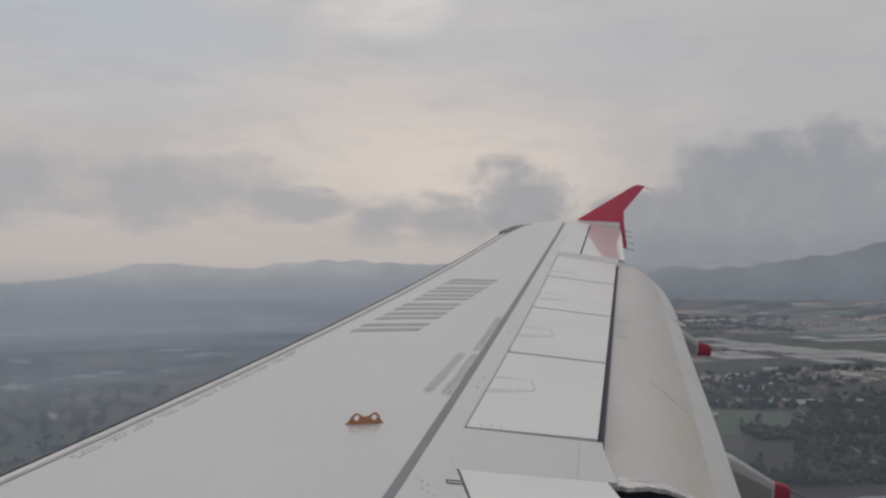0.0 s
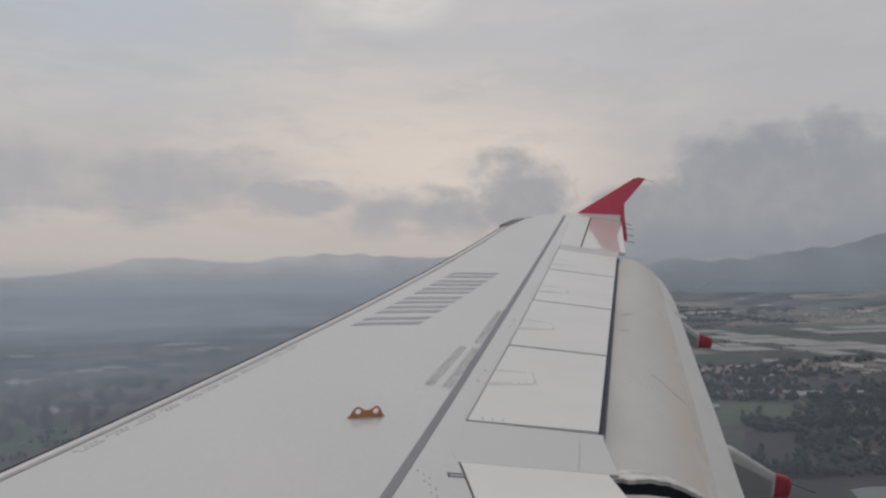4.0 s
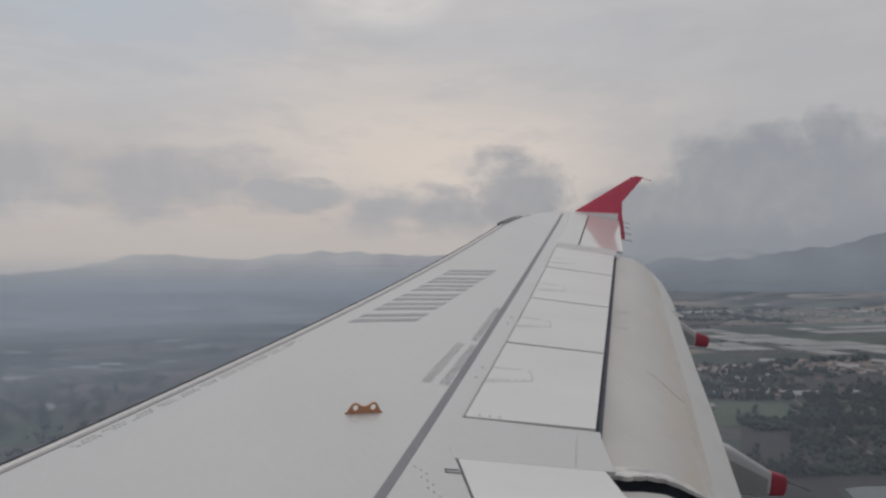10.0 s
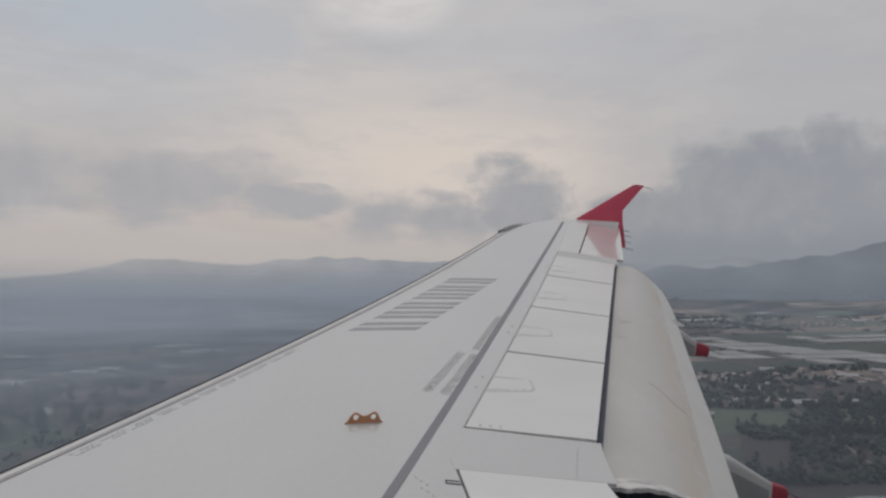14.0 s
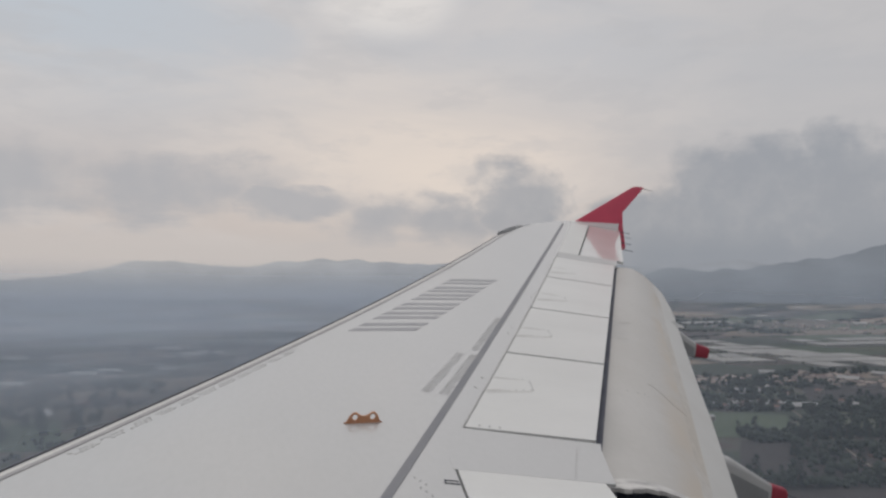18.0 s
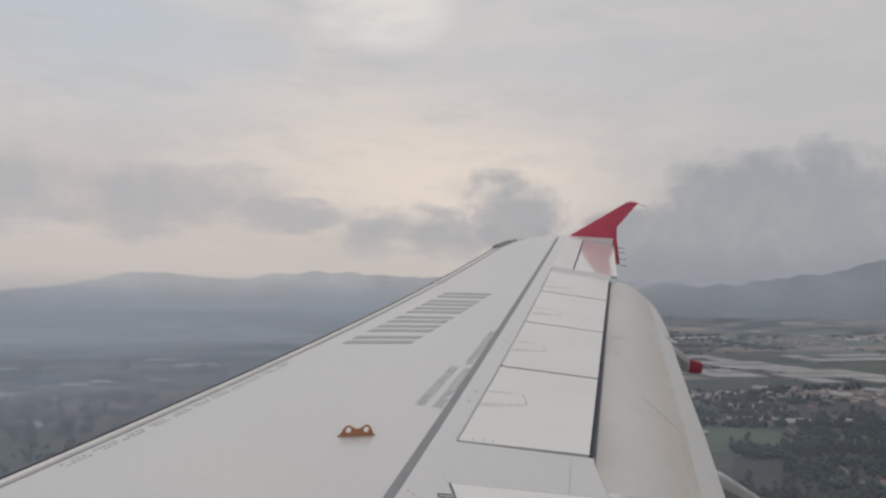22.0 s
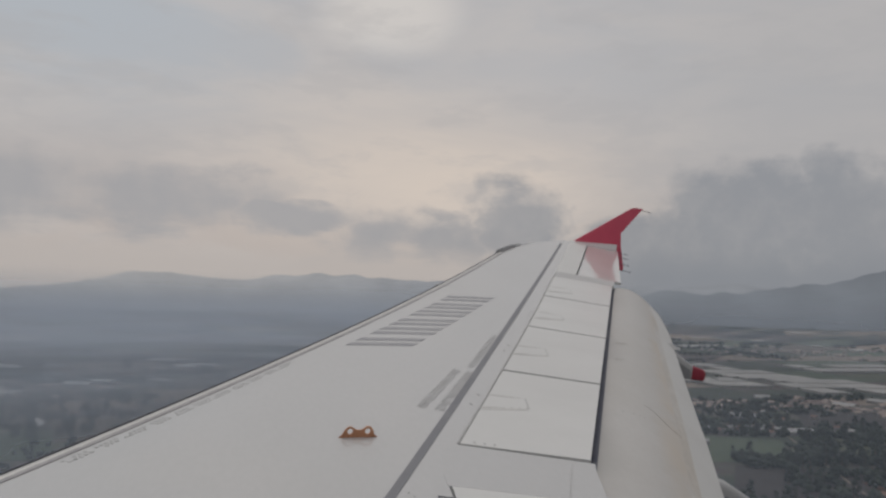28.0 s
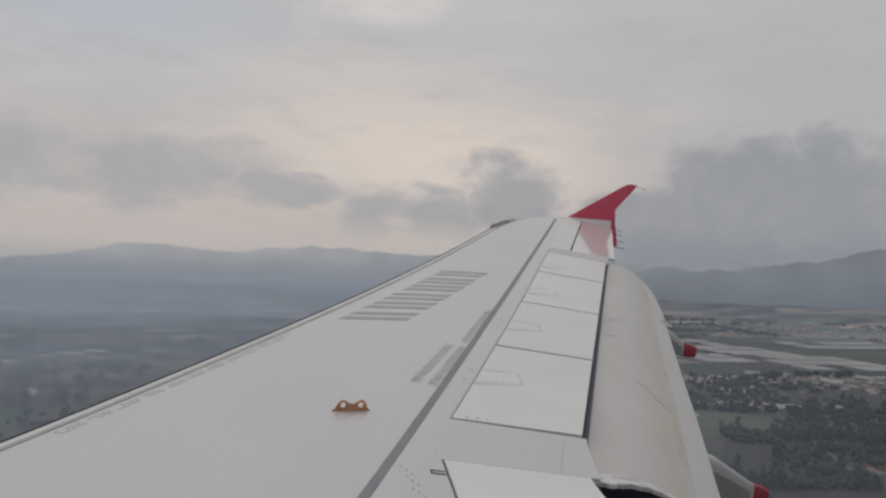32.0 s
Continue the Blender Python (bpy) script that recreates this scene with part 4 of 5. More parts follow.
for i in range(5):
    for j in range(3):
        x, y = 414 + i * 13 - j * 2, 682 + j * 18 + i * 0.5
        for dx, dy, w, l in ((0, 0, 9, 0.5), (0, 9, 9, 0.5), (-4.3, 4.5, 0.5, 9)):
            v = [(x + dx + a * w / 2, y + dy + b * l / 2, GZ + z) for z in (0.5, 2.4) for a, b in ((-1, -1), (1, -1), (1, 1), (-1, 1))]
            piece("brick_wall", v, [(0, 1, 2, 3), (4, 5, 6, 7), (0, 1, 5, 4), (1, 2, 6, 5), (2, 3, 7, 6), (3, 0, 4, 7)], CLAY, site, smooth=0)


# trees: tapered trunk, limbs and a ragged crown of clumps
def blob(bm, c, r, seed, detail=1):
    got = bmesh.ops.create_icosphere(bm, subdivisions=detail, radius=r)
    for w in got["verts"]:
        k = 1 + 0.45 * noise.noise(w.co * (1.6 / r) + Vector((seed * 3.1, seed, 0)))
        w.co = Vector((w.co.x * k, w.co.y * k, w.co.z * k * 0.85)) + Vector(c)


def tree(tall, wide, seed):
    r = random.Random(seed)
    ob = thing("tree", Matrix(), "dark green broad tree with a ragged crown beside fields", "tree", "trees on the plain")
    rings = [[(k * 0.035 * tall * math.cos(a), k * 0.035 * tall * math.sin(a), z * tall) for a in [math.pi * i / 3 for i in range(6)]] for z, k in ((-0.02, 1.2), (0.2, 0.8), (0.5, 0.55), (0.85, 0.15))]
    v, f = loft(rings)
    for q in range(5):
        a, z = q * 1.3, 0.3 + 0.09 * q
        p0 = Vector((0, 0, z * tall))
        p1 = Vector((math.cos(a) * wide * 0.3, math.sin(a) * wide * 0.3, (z + 0.18) * tall))
        o = len(v)
        for p, k in ((p0, 0.02), (p1, 0.007)):
            v += [tuple(p + Vector((math.cos(b), math.sin(b), 0)) * k * tall) for b in (0, 2.1, 4.2)]
        f += [(o + i, o + (i + 1) % 3, o + 3 + (i + 1) % 3, o + 3 + i) for i in range(3)]
    piece("trunk", v, f, BARK, ob, smooth=60)
    bm = bmesh.new()
    for i in range(60):
        h = r.random() ** 0.9
        a, q = r.uniform(0, 6.28), math.sqrt(r.random()) * wide * 0.5 * math.sin(math.pi * min(1, 0.2 + h * 0.75)) ** 0.6
        blob(bm, (q * math.cos(a), q * math.sin(a), tall * (0.16 + 0.78 * h)), wide * r.uniform(0.09, 0.19), seed + i)
    part("crown", bm, LEAF, ob)
    return ob


kinds = [tree(17, 12, 1), tree(22, 10, 2), tree(12, 11, 3), tree(25, 8, 4)]
homes = [(800, .46), (790, .52), (805, .60), (812, .41)]
for k, (d, s) in zip(kinds, homes):
    k.matrix_world = pose(*at(d, s), GZ)
spots = []
for count, d0, d1, s0, s1 in ((34, 612, 640, .38, .60), (46, 650, 775, .46, .64), (60, 780, 830, .38, .68), (40, 800, 985, .47, .64), (56, 985, 1080, .34, .66), (30, 1080, 1300, .30, .48), (60, 760, 1150, -.68, -.40)):
    for i in range(count):
        spots.append((rnd.uniform(d0, d1), rnd.uniform(s0, s1)))
for d, s in spots:
    x, y = at(d, s)
    if noise.noise(Vector((x / 60, y / 60, 0))) < -0.25:
        continue
    copy_thing(rnd.choice(kinds), pose(x, y, GZ, 0, 0, rnd.uniform(0, 360)) @ Matrix.Scale(rnd.uniform(0.5, 0.95), 4))

# woods farther off and thickets between the near trees
for i in range(90):
    d, s = rnd.uniform(1050, 4000), rnd.choice((rnd.uniform(.26, .66), rnd.uniform(-.68, -0.05)))
    if 1400 < d < 2300 and s > .28:
        continue
    x, y = at(d, s)
    a = rnd.choice((24, 114, 17, 107, 60)) + rnd.uniform(-6, 6)
    long = rnd.uniform(60, 260)
    c, s_ = math.cos(radians(a)), math.sin(radians(a))
    hedge((x - c * long / 2, y - s_ * long / 2), (x + c * long / 2, y + s_ * long / 2), 11, -0.3)
for d0, d1, s0, s1, count in ((785, 830, .38, .66, 260), (840, 985, .48, .66, 200), (985, 1075, .34, .66, 330), (612, 640, .38, .60, 60), (650, 775, .46, .64, 120), (1100, 1290, .30, .46, 160), (760, 1200, -.68, -.40, 130)):
    for i in range(count):
        d, s = rnd.uniform(d0, d1), rnd.uniform(s0, s1)
        if noise.noise(Vector((d * s / 55, d / 55, 3))) > -0.12:
            clump(d * s, d, rnd.uniform(5, 12), 4)
for i in range(46):
    d, s = rnd.uniform(1150, 4000), rnd.choice((rnd.uniform(.3, .66), rnd.uniform(-.66, -.1)))
    if 1400 < d < 2300 and s > .28:
        continue
    x, y = at(d, s)
    for t in range(34):
        clump(x + rnd.gauss(0, 46), y + rnd.gauss(0, 20), rnd.uniform(6, 12), 4)
tagged(piece("woods", bm_v, bm_f, LEAF, smooth=60), "dark hedgerows and small woods between fields", "woods", kind="stuff")


# houses with gabled roofs
def house(w, l, h, roof_mat, name="house", label="plastered house with a clay tile roof"):
    ob = thing(name, Matrix(), label, "house", "houses on the plain")
    v = [(x, y, z) for z in (-0.3, h) for x, y in ((-w / 2, -l / 2), (w / 2, -l / 2), (w / 2, l / 2), (-w / 2, l / 2))] + [(0, -l / 2, h + w * 0.28), (0, l / 2, h + w * 0.28)]
    piece("wall", v, [(0, 1, 2, 3), (0, 1, 5, 8, 4), (1, 2, 6, 5), (2, 3, 7, 9, 6), (3, 0, 4, 7), (4, 8, 9, 7), (8, 5, 6, 9)], PLASTER, ob, smooth=0)
    e = 0.5
    for sd in (-1, 1):
        a, b = (0, h + w * 0.28 + 0.12), (sd * (w / 2 + e), h - e * 0.56 + 0.12)
        v = [(x, y, z + dz) for dz in (0, 0.16) for (x, z), y in ((a, -l / 2 - e), (b, -l / 2 - e), (b, l / 2 + e), (a, l / 2 + e))]
        piece("roof", v, [(0, 1, 2, 3), (4, 5, 6, 7), (0, 1, 5, 4), (1, 2, 6, 5), (2, 3, 7, 6), (3, 0, 4, 7)], roof_mat, ob, smooth=0)
    for y in (-l * 0.28, l * 0.28):
        for sd in (-1, 1):
            v = [(sd * (w / 2 + o), y + a, z) for o in (-0.05, 0.03) for a, z in ((-0.6, 1), (0.6, 1), (0.6, 2.1), (-0.6, 2.1))]
            piece("window", v, [(0, 1, 2, 3), (4, 5, 6, 7), (0, 1, 5, 4), (1, 2, 6, 5), (2, 3, 7, 6), (3, 0, 4, 7)], DARK, ob, smooth=0)
    v = [(a, -l / 2 - o, z) for o in (-0.05, 0.03) for a, z in ((-0.5, 0), (0.5, 0), (0.5, 2.1), (-0.5, 2.1))]
    piece("door", v, [(0, 1, 2, 3), (4, 5, 6, 7), (0, 1, 5, 4), (1, 2, 6, 5), (2, 3, 7, 6), (3, 0, 4, 7)], DARK, ob, smooth=0)
    return ob


h1, h2, h3, h4 = house(8, 12, 3.2, CLAY), house(7, 9, 5.6, CLAY), house(14, 36, 4.5, SHEET, "barn", "long barn with a pale sheet-metal roof"), house(7, 10, 5.0, SHEET, label="small plastered house with a pale sheet roof")
tagged(h3, category="barn", group="barns on the plain")
for h, d, s, a in ((h1, 1030, .50, 40), (h2, 1045, .525, 70), (h3, 1010, .475, 100), (h4, 1020, .545, 24)):
    h.matrix_world = pose(*at(d, s), GZ + 0.3, 0, 0, a)
# terraces in straight rows beside the meadow
for i in range(2):
    for j in range(13):
        x, y = 372 + j * 8.4 - i * 4, 1000 + i * 21 + j * 2.2
        copy_thing(h4 if (i + j) % 3 else h2, pose(x, y, GZ + 0.3, 0, 0, 15))
for i in range(110):
    d, s = (rnd.uniform(900, 1380), rnd.uniform(.32, .66)) if i < 24 else (rnd.uniform(900, 1900), rnd.uniform(-.64, -.24))
    x, y = at(d, s)
    x, y = round(x / 19) * 19 + rnd.uniform(-3, 3), round(y / 23) * 23 + rnd.uniform(-3, 3)
    copy_thing(h3 if i % 12 == 5 else rnd.choice((h1, h2, h1, h2, h4)), pose(x, y, GZ + 0.3, 0, 0, rnd.choice((24, 114, 24, 40)) + rnd.uniform(-4, 4)))
for d, s, a in ((1400, .43, 80), (1390, .60, 100), (1150, .40, 84), (1850, -.42, 80), (1650, -.50, 100), (2300, -.3, 80), (2500, -.45, 80), (1200, -.55, 84), (2800, .5, 80), (1420, -.36, 95)):
    copy_thing(h3, pose(*at(d, s), gz(*at(d, s)) + 0.3, 0, 0, a))

# long white-roofed warehouses among the fields
WHITE_SHEET = material("white_sheet_roof", (0.46, 0.44, 0.41), (0.32, 0.305, 0.285), rough=0.5, scale=0.1, grain=2, bump=0.0, vary=0.15)
w1 = house(15, 48, 5.0, WHITE_SHEET, "warehouse", "long low warehouse with a white sheet roof")
tagged(w1, category="warehouse", group="warehouses on the plain")
w1.matrix_world = pose(*at(1330, -.47), GZ + 0.3, 0, 0, 84)
for d, s, a in ((1380, -.44, 84), (1600, -.56, 92), (1720, -.33, 80), (1760, -.30, 80), (2050, -.47, 95), (2150, -.22, 84), (2450, -.38, 88), (2520, -.36, 88), (2600, -.55, 95), (1180, -.56, 90), (3100, -.25, 86), (3000, .42, 84), (2650, .55, 92), (3400, .47, 88)):
    copy_thing(w1, pose(*at(d, s), gz(*at(d, s)) + 0.3, 0, 0, a))

# small towns far off, too many to count
town_v, town_f, roof_v, roof_f = [], [], [], []
for d0, s0, count, wide, deep in ((1250, -.52, 90, 80, 60), (1600, -.40, 110, 120, 70), (2000, -.54, 120, 190, 90), (2500, -.30, 120, 220, 110), (3200, -.42, 110, 380, 130), (1290, .36, 34, 60, 40), (1310, .52, 54, 110, 40), (2600, .50, 90, 240, 90), (3300, .40, 80, 300, 90), (1220, .60, 20, 50, 50), (1800, -.2, 60, 90, 70)):
    for i in range(count):
        x, y = d0 * s0 + rnd.gauss(0, wide), d0 + rnd.gauss(0, deep)
        a = radians(rnd.choice((20, 110)) + rnd.uniform(-8, 8))
        w, l, h = rnd.uniform(3.0, 5.5), rnd.uniform(4.5, 9.0), rnd.uniform(2.8, 6.0)
        if rnd.random() < 0.06:
            w, l = w * 2.2, l * 2.8
        turn = lambda p, q, z: (x + p * math.cos(a) - q * math.sin(a), y + p * math.sin(a) + q * math.cos(a), gz(x, y) + z)
        o, r = len(town_v), len(roof_v)
        town_v += [turn(p, q, z) for z in (0.0, h) for p, q in ((-w, -l), (w, -l), (w, l), (-w, l))]
        town_f += [tuple(o + k for k in quad) for quad in ((0, 1, 5, 4), (1, 2, 6, 5), (2, 3, 7, 6), (3, 0, 4, 7))]
        e = 0.5
        roof_v += [turn(p, q, z) for p, q, z in ((-w - e, -l - e, h - 0.1), (w + e, -l - e, h - 0.1), (w + e, l + e, h - 0.1), (-w - e, l + e, h - 0.1), (0, -l - e, h + 0.45 * w), (0, l + e, h + 0.45 * w))]
        roof_f += [tuple(r + k for k in quad) for quad in ((0, 3, 5, 4), (1, 4, 5, 2), (0, 4, 1), (2, 5, 3), (0, 1, 2, 3))]
TOWN_ROOF = material("mixed_roofs", (0.36, 0.29, 0.25), (0.15, 0.105, 0.09), rough=0.85, scale=0.05, grain=0.4, bump=0.0, world_space=True, mixes=1.0)
town = tagged(piece("far_houses", town_v, town_f, PLASTER, smooth=0), "small pale houses crowded in distant villages", "houses", kind="stuff")
piece("roof", roof_v, roof_f, TOWN_ROOF, town, smooth=0)


# plastic greenhouses: several round-roofed bays side by side
def greenhouse(bays, long):
    ob = thing("greenhouse", Matrix(), "pale plastic-film greenhouse with round-roofed bays", "greenhouse", "greenhouses on the plain")
    w = 8.0
    prof = []
    for b in range(bays):
        for k in range(6):
            a = math.pi * (1 - k / 6)
            prof.append((b * w + w / 2 + w / 2 * math.cos(a), 4.0 + 1.7 * math.sin(a)))
    prof.append((bays * w, 4.0))
    prof = [(x - bays * w / 2, z) for x, z in prof]
    ring = lambda y: [(x, y, z) for x, z in prof]
    n = len(prof)
    v = ring(-long / 2) + ring(long / 2) + [(x, y, z - 0.12) for x, y, z in ring(-long / 2) + ring(long / 2)]
    f = [(i, i + 1, n + i + 1, n + i) for i in range(n - 1)] + [(2 * n + i, 3 * n + i, 3 * n + i + 1, 2 * n + i + 1) for i in range(n - 1)]
    piece("roof", v, f, PLASTIC, ob, smooth=60)
    x0, x1, y0, y1 = prof[0][0], prof[-1][0], -long / 2 + 0.1, long / 2 - 0.1
    for a, b in (((x0, y0), (x1, y0)), ((x1, y0), (x1, y1)), ((x1, y1), (x0, y1)), ((x0, y1), (x0, y0))):
        d = (Vector(b) - Vector(a)).normalized() * 0.06
        v = [(p[0] + o * d.y, p[1] - o * d.x, z) for o in (-1, 1) for p, z in ((a, -0.2), (b, -0.2), (b, 4.0), (a, 4.0))]
        piece("wall", v, [(0, 1, 2, 3), (4, 5, 6, 7), (0, 1, 5, 4), (1, 2, 6, 5), (2, 3, 7, 6), (3, 0, 4, 7)], PLASTIC, ob, smooth=0)
    return ob


g = greenhouse(7, 85)
first = True
for d0, s0, rows, cols, a in ((1560, .565, 4, 4, 8), (1640, .375, 2, 3, 8), (1780, .45, 3, 3, 8), (2050, .35, 2, 3, 8), (2080, .56, 2, 5, 8), (2800, .36, 1, 4, 8), (3000, -.35, 1, 4, -6), (2300, -.55, 1, 2, 10), (1900, -.33, 1, 3, 6), (2700, -.2, 1, 3, 4)):
    x0, y0 = at(d0, s0)
    for i in range(rows):
        for j in range(cols):
            if (i * 5 + j * 3 + int(d0)) % 7 == 2:
                continue
            u, w = (j - (cols - 1) / 2) * 62, i * 96
            c, s_ = math.cos(radians(a)), math.sin(radians(a))
            px, py = x0 + u * c - w * s_, y0 + u * s_ + w * c
            m = pose(px, py, gz(px, py) + 0.35, 0, 0, a)
            if first:
                g.matrix_world, first = m, False
            else:
                copy_thing(g, m)

# ---- small things on the wing ----


def on_wing(pts, dz):
    return [(x, y, top(x, y) + dz) for x, y in pts]


def decal(name, quads, mat, label, dz=0.0025, parent=airliner):
    """Painted patches on the upper skin, each a thin plate."""
    v, f = [], []
    for q in quads:
        o = len(v)
        v += on_wing(q, dz) + on_wing(q, dz - 0.004)
        n = len(q)
        f += [tuple(range(o, o + n)), tuple(range(o + 2 * n - 1, o + n - 1, -1))] + [(o + i, o + (i + 1) % n, o + n + (i + 1) % n, o + n + i) for i in range(n)]
    return piece(name, v, f, mat, parent, label, 0)


# registration: six characters as plain grey bars
adv, tall = Vector((0.247, 0.463)), Vector((0.655, 0.185))
for i in range(6):
    o = Vector((3.44, 8.76)) + adv * (i + (0.06 if i % 2 else 0.0))
    quads = []
    for a, b in ((0.02, 0.27), (0.46, 0.71)):
        p, q = o + adv * a, o + adv * b
        quads.append([tuple(p), tuple(q), tuple(q + tall), tuple(p + tall)])
    decal("registration_mark", quads, LETTER, "grey bars of a registration mark")

# warning lines beside the stripe
def written(body, start, along, size, label):
    cu = bpy.data.curves.new("marking", "FONT")
    cu.body, cu.size, cu.align_x = body, size, "LEFT"
    tmp = new("marking", cu)
    me = bpy.data.meshes.new_from_object(tmp.evaluated_get(bpy.context.evaluated_depsgraph_get()))
    bpy.data.objects.remove(tmp)
    d = Vector(along).normalized()
    up = Vector((-d.y, d.x))
    wide = max(w.co.x for w in me.vertices)
    k = Vector(along).length / wide
    for w in me.vertices:
        p = Vector(start) + d * (w.co.x * k) + up * w.co.y
        w.co = (p.x, p.y, top(p.x, p.y) + 0.005)
    me.materials.append(WORN_TEXT)
    ob = new("warning_text", me)
    ob.parent = airliner
    return tagged(ob, label)


written("DO NOT WALK OUTSIDE THIS AREA", (4.12, 7.25), (0.45, 1.06), 0.098, "grey walkway warning lettering")
written("NO CAMINE FUERA DE ESTA AREA", (4.60, 8.455), (0.52, 1.25), 0.09, "grey walkway warning lettering")
written("DO NOT WALK OUTSIDE THIS AREA", (4.386, 8.35), (-0.46, -1.05), 0.098, "grey walkway warning lettering")
quads = []
for i in range(128):
    if i % 23 in (10, 11, 21, 22) or (i * 7) % 11 == 3:
        continue
    y = 5.98 + (i // 2) * 0.034
    x = nose_x(y) + 0.145 + 0.032 * (i % 2)
    quads.append([(x, y), (x + 0.018, y + 0.004), (x + 0.02, y + 0.018), (x + 0.002, y + 0.014)])
tagged(decal("edge_lettering", quads, EDGE_MARK, "faint worn lettering bars behind the slat"), kind="stuff")
decal("outer_mark", [[(4.78, 12.0), (4.98, 12.05), (4.98, 12.12), (4.78, 12.07)]], FAINT, "faint mark on the outer skin")

# access panels on the spoilers with fastener dots
dots, skin_dots = [], []


def dot(x, y, r=0.012):
    dots.append([(x + r * math.cos(a), y + r * math.sin(a) * 1.6) for a in [math.pi * i / 3 for i in range(6)]])


def streak_quad(p, q, w):
    """A line of width w along y from p to q."""
    return [p, q, (q[0], q[1] + w), (p[0], p[1] + w)]


for ox, oy, k in ((0.0, 0.0, 1.0), (0.68, 1.67, 0.8), (1.41, 3.37, 0.6), (2.12, 5.1, 0.5)):
    decal("grime_smear", [streak_quad((4.43 + ox, 7.36 + oy), (4.84 + ox, 7.49 + oy), 0.03)], PANEL_SMEAR, "soft grey grime beside the access panel", dz=0.0085)
    decal("grime_smear", [streak_quad((4.44 + ox, 7.395 + oy), (4.62 + ox, 7.452 + oy), 0.03)], PANEL, "grey grime beside the access panel", dz=0.0100)
    decal("grime_smear", [streak_quad((4.58 + ox, 7.725 + oy), (4.80 + ox, 7.745 + oy), 0.022)], PANEL_SMEAR, "soft grey grime beside the access panel", dz=0.0085)
    for i in range(6):
        dot(4.50 + ox + i * 0.068, 7.424 + oy + i * 0.0215, 0.0085 * k)
    for i in range(5):
        dot(4.86 + ox + 0.006 * i, 7.545 + oy + i * 0.048, 0.0075 * k)
    for i in range(4):
        dot(4.62 + ox + i * 0.07, 7.74 + oy + i * 0.008, 0.006 * k)
    for x, y in ((4.376, 7.48), (4.483, 7.727)):
        skin_dots.append([(x + ox + 0.011 * math.cos(a), y + oy + 0.018 * math.sin(a)) for a in [math.pi * q / 3 for q in range(6)]])
for i in range(3):
    dot(4.24 + i * 0.07, 6.70, 0.009)
for i in range(12):
    skin_dots.append([(3.70 + 0.02 * (i % 3) + 0.006 * i + 0.0045 * math.cos(a), 5.88 - 0.04 * i + 0.007 * math.sin(a)) for a in [math.pi * q / 3 for q in range(6)]])
tagged(decal("fasteners", dots, EDGE_MARK, "small dark fastener heads", dz=0.0085), kind="stuff")
tagged(decal("skin_fasteners", skin_dots, EDGE_MARK, "small dark fastener heads", dz=0.004), kind="stuff")
decal("latch", [[(3.865, 5.866), (3.945, 5.866), (3.945, 5.870), (3.865, 5.870)], [(3.865, 5.832), (3.95, 5.832), (3.95, 5.836), (3.865, 5.836)], [(3.862, 5.829), (3.868, 5.829), (3.868, 5.873), (3.862, 5.873)]],
      SHADE, "dark hinge slot ahead of the inboard spoiler", dz=0.005)


decal("kink_seam", [[(4.686, 6.05), (4.692, 6.05), (4.866, 6.512), (4.860, 6.512)]], PANEL_LINE, "fine seam on the kink panel", dz=0.0045)
ribbon("hinge_seam", [(hinge_x(y) - 0.012, y) for y in steps(6.66, 13.66, 40)], 0.010, PANEL_LINE, airliner, dz=0.0025, label="fine seam ahead of the spoilers")
ribbon("skin_seam", [(hinge_x(y) - 0.19, y) for y in steps(5.6, 13.9, 40)], 0.008, PANEL_LINE, airliner, dz=0.0025, label="fine skin seam beside the walkway stripe")

# orange lug with two eyes, bolted to the skin
cu = bpy.data.curves.new("lug", "CURVE")
cu.dimensions, cu.fill_mode, cu.extrude = "2D", "BOTH", 0.006
outline = [(0, 0), (0.02, 0.014), (0.035, 0.045), (0.055, 0.066), (0.078, 0.068), (0.098, 0.055), (0.115, 0.046), (0.145, 0.046), (0.162, 0.055), (0.182, 0.069), (0.205, 0.067), (0.225, 0.046), (0.24, 0.014), (0.26, 0)]
rings = [outline] + [[(cx + 0.018 * math.cos(a), 0.038 + 0.018 * math.sin(a)) for a in [2 * math.pi * i / 14 for i in range(14)]] for cx in (0.072, 0.19)]
for r in rings:
    sp = cu.splines.new("POLY")
    sp.points.add(len(r) - 1)
    for pnt, (x, y) in zip(sp.points, r):
        pnt.co = (x, y, 0, 1)
    sp.use_cyclic_u = True
tmp = new("lug", cu)
me = bpy.data.meshes.new_from_object(tmp.evaluated_get(bpy.context.evaluated_depsgraph_get()))
bpy.data.objects.remove(tmp)
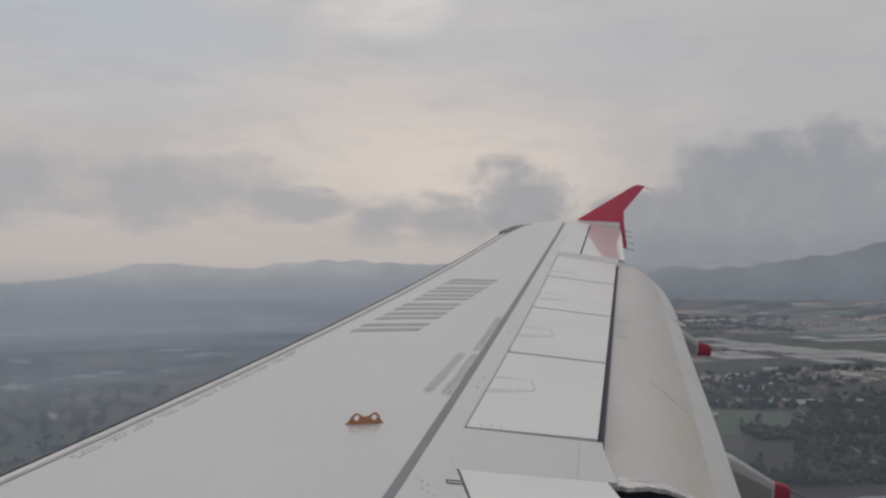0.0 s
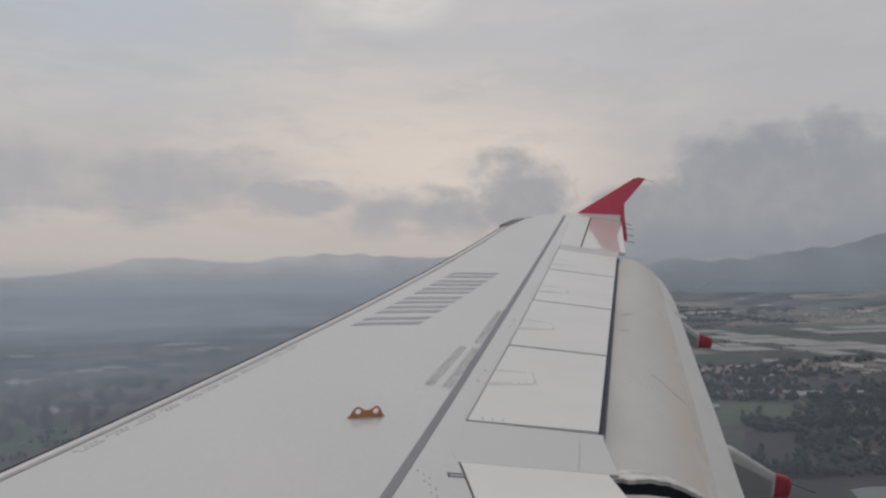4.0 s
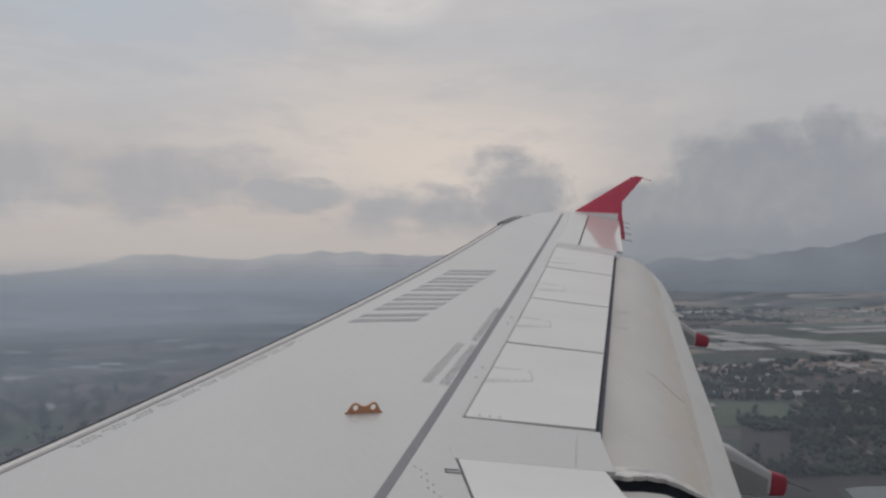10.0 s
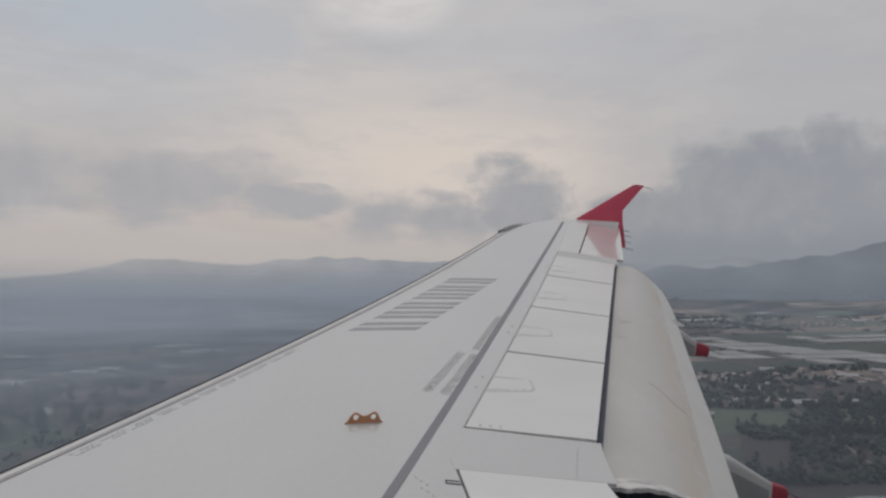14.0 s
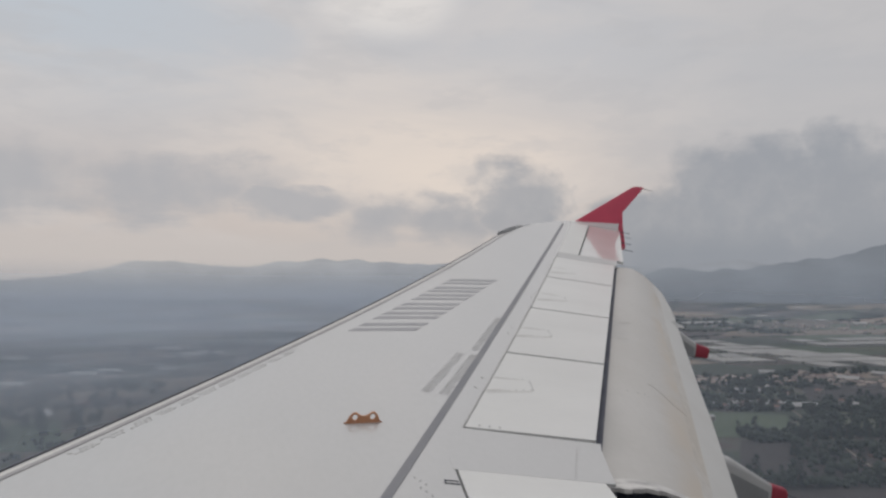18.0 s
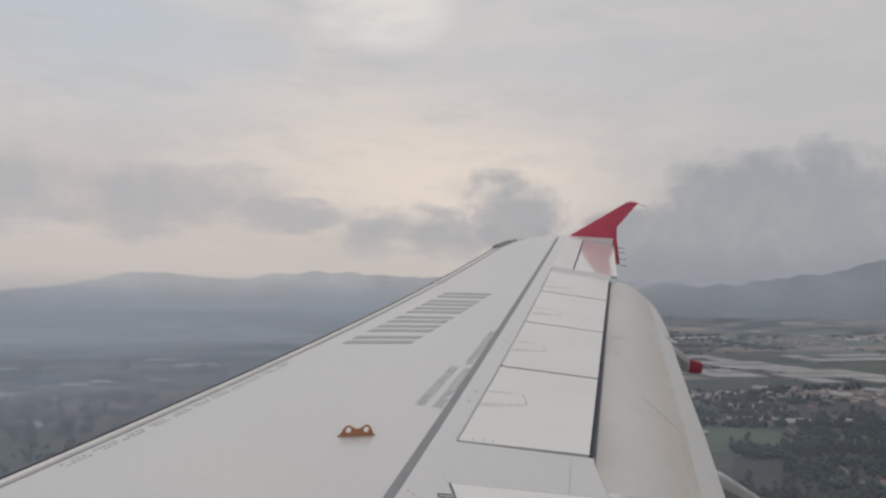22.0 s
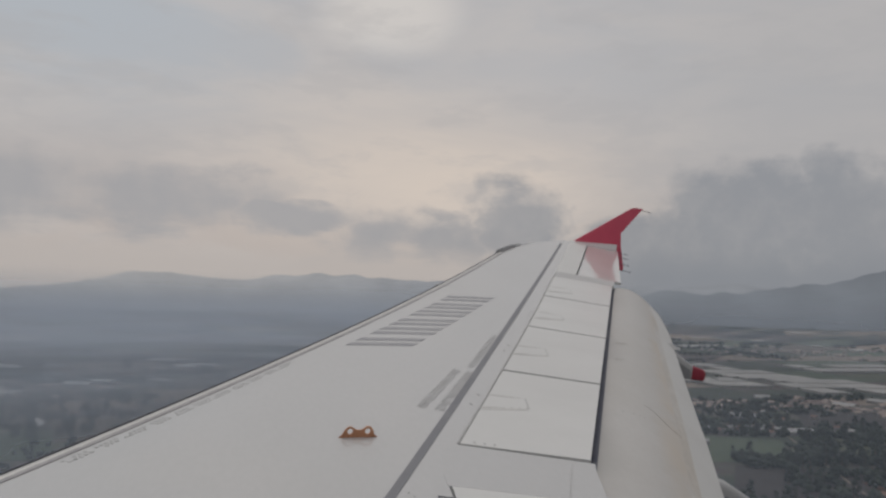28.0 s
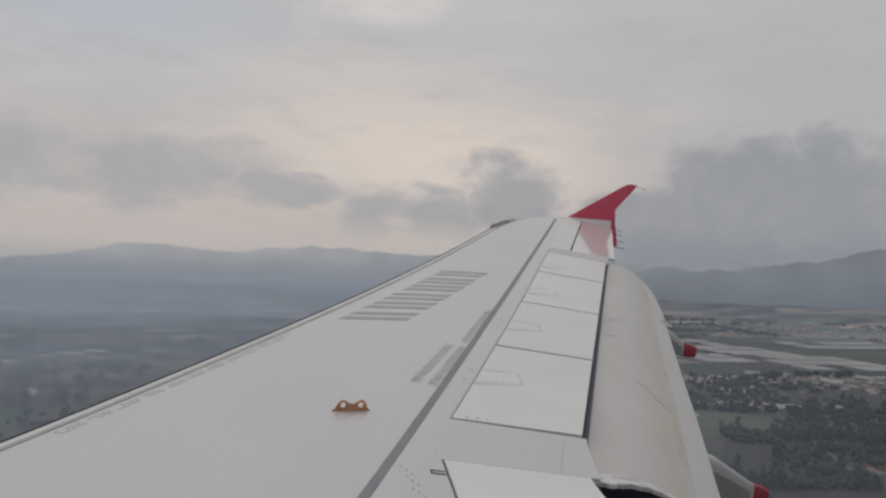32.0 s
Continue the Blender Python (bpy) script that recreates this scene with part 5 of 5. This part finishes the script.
for w in me.vertices:
    x, y = 3.335 + w.co.x * 0.965, 6.58 + w.co.x * 0.27 + w.co.z
    w.co = (x, y, top(x, y) + w.co.y)
me.materials.append(ORANGE)
lug = new("escape_rope_lug", me)
lug.parent = airliner
tagged(lug, "orange metal lug with two round eyes")

# marks and scuffs on the flap
def flap_mark(y, u0, u1, wide, mat, label):
    x = edge_x(y)
    v = []
    for i, u in enumerate(steps(u0, u1, 6)):
        for w in (0, wide):
            v.append((x + 0.4255 * w + u * sq(y), y + w, top(x, y + w) + flap_z(u) * sq(y) ** 0.5 - 0.0278 * u + 0.005))
    f = [(2 * i, 2 * i + 1, 2 * i + 3, 2 * i + 2) for i in range(6)]
    n = len(v)
    v += [(a, b, c - 0.004) for a, b, c in v]
    f += [tuple(n + i for i in reversed(q)) for q in f]
    piece("scuff", v, f, mat, outer_flap, label, 40)


STREAK = material("rust_streak", (0.385, 0.365, 0.345), (0.43, 0.42, 0.41), rough=0.6, scale=2.2, grain=20, bump=0.0, mixes=1.0)


def flap_line(name, pts, wide, mat, label):
    """A narrow stain or seam that lies on the outboard flap along points of span and chord."""
    rings = []
    for y, u in pts:
        w = wide if not callable(wide) else wide(y)
        k, x = sq(y), edge_x(y)
        ring = [(x + q * k, y, top(x, y) - 0.0278 * q + flap_z(q) * k ** 0.5 + 0.003) for q in (u - w / 2, u + w / 2)]
        rings.append(ring + [(a, b, c - 0.004) for a, b, c in reversed(ring)])
    v, f = loft(rings)
    piece(name, v, f, mat, outer_flap, label, 60)


for ya, yb in ((8.35, 8.02),):
    flap_line("panel_seam", [(ya + (yb - ya) * t + 0.03 * math.sin(7 * t), 0.46 + 0.36 * t) for t in steps(0, 1, 18)], 0.016, STREAK, "faint chordwise seam on the flap")
flap_mark(10.5, 0.14, 0.30, 0.016, FLAP_SCUFF, "thin grey scuff on the flap")
flap_mark(9.78, 0.13, 0.25, 0.014, FLAP_SCUFF, "thin grey scuff on the flap")
for y, u in ((8.05, 0.24), (8.02, 0.34), (8.0, 0.40), (7.98, 0.44)):
    flap_mark(y, u, u + 0.009, 0.012, FAINT, "tiny dark fastener")
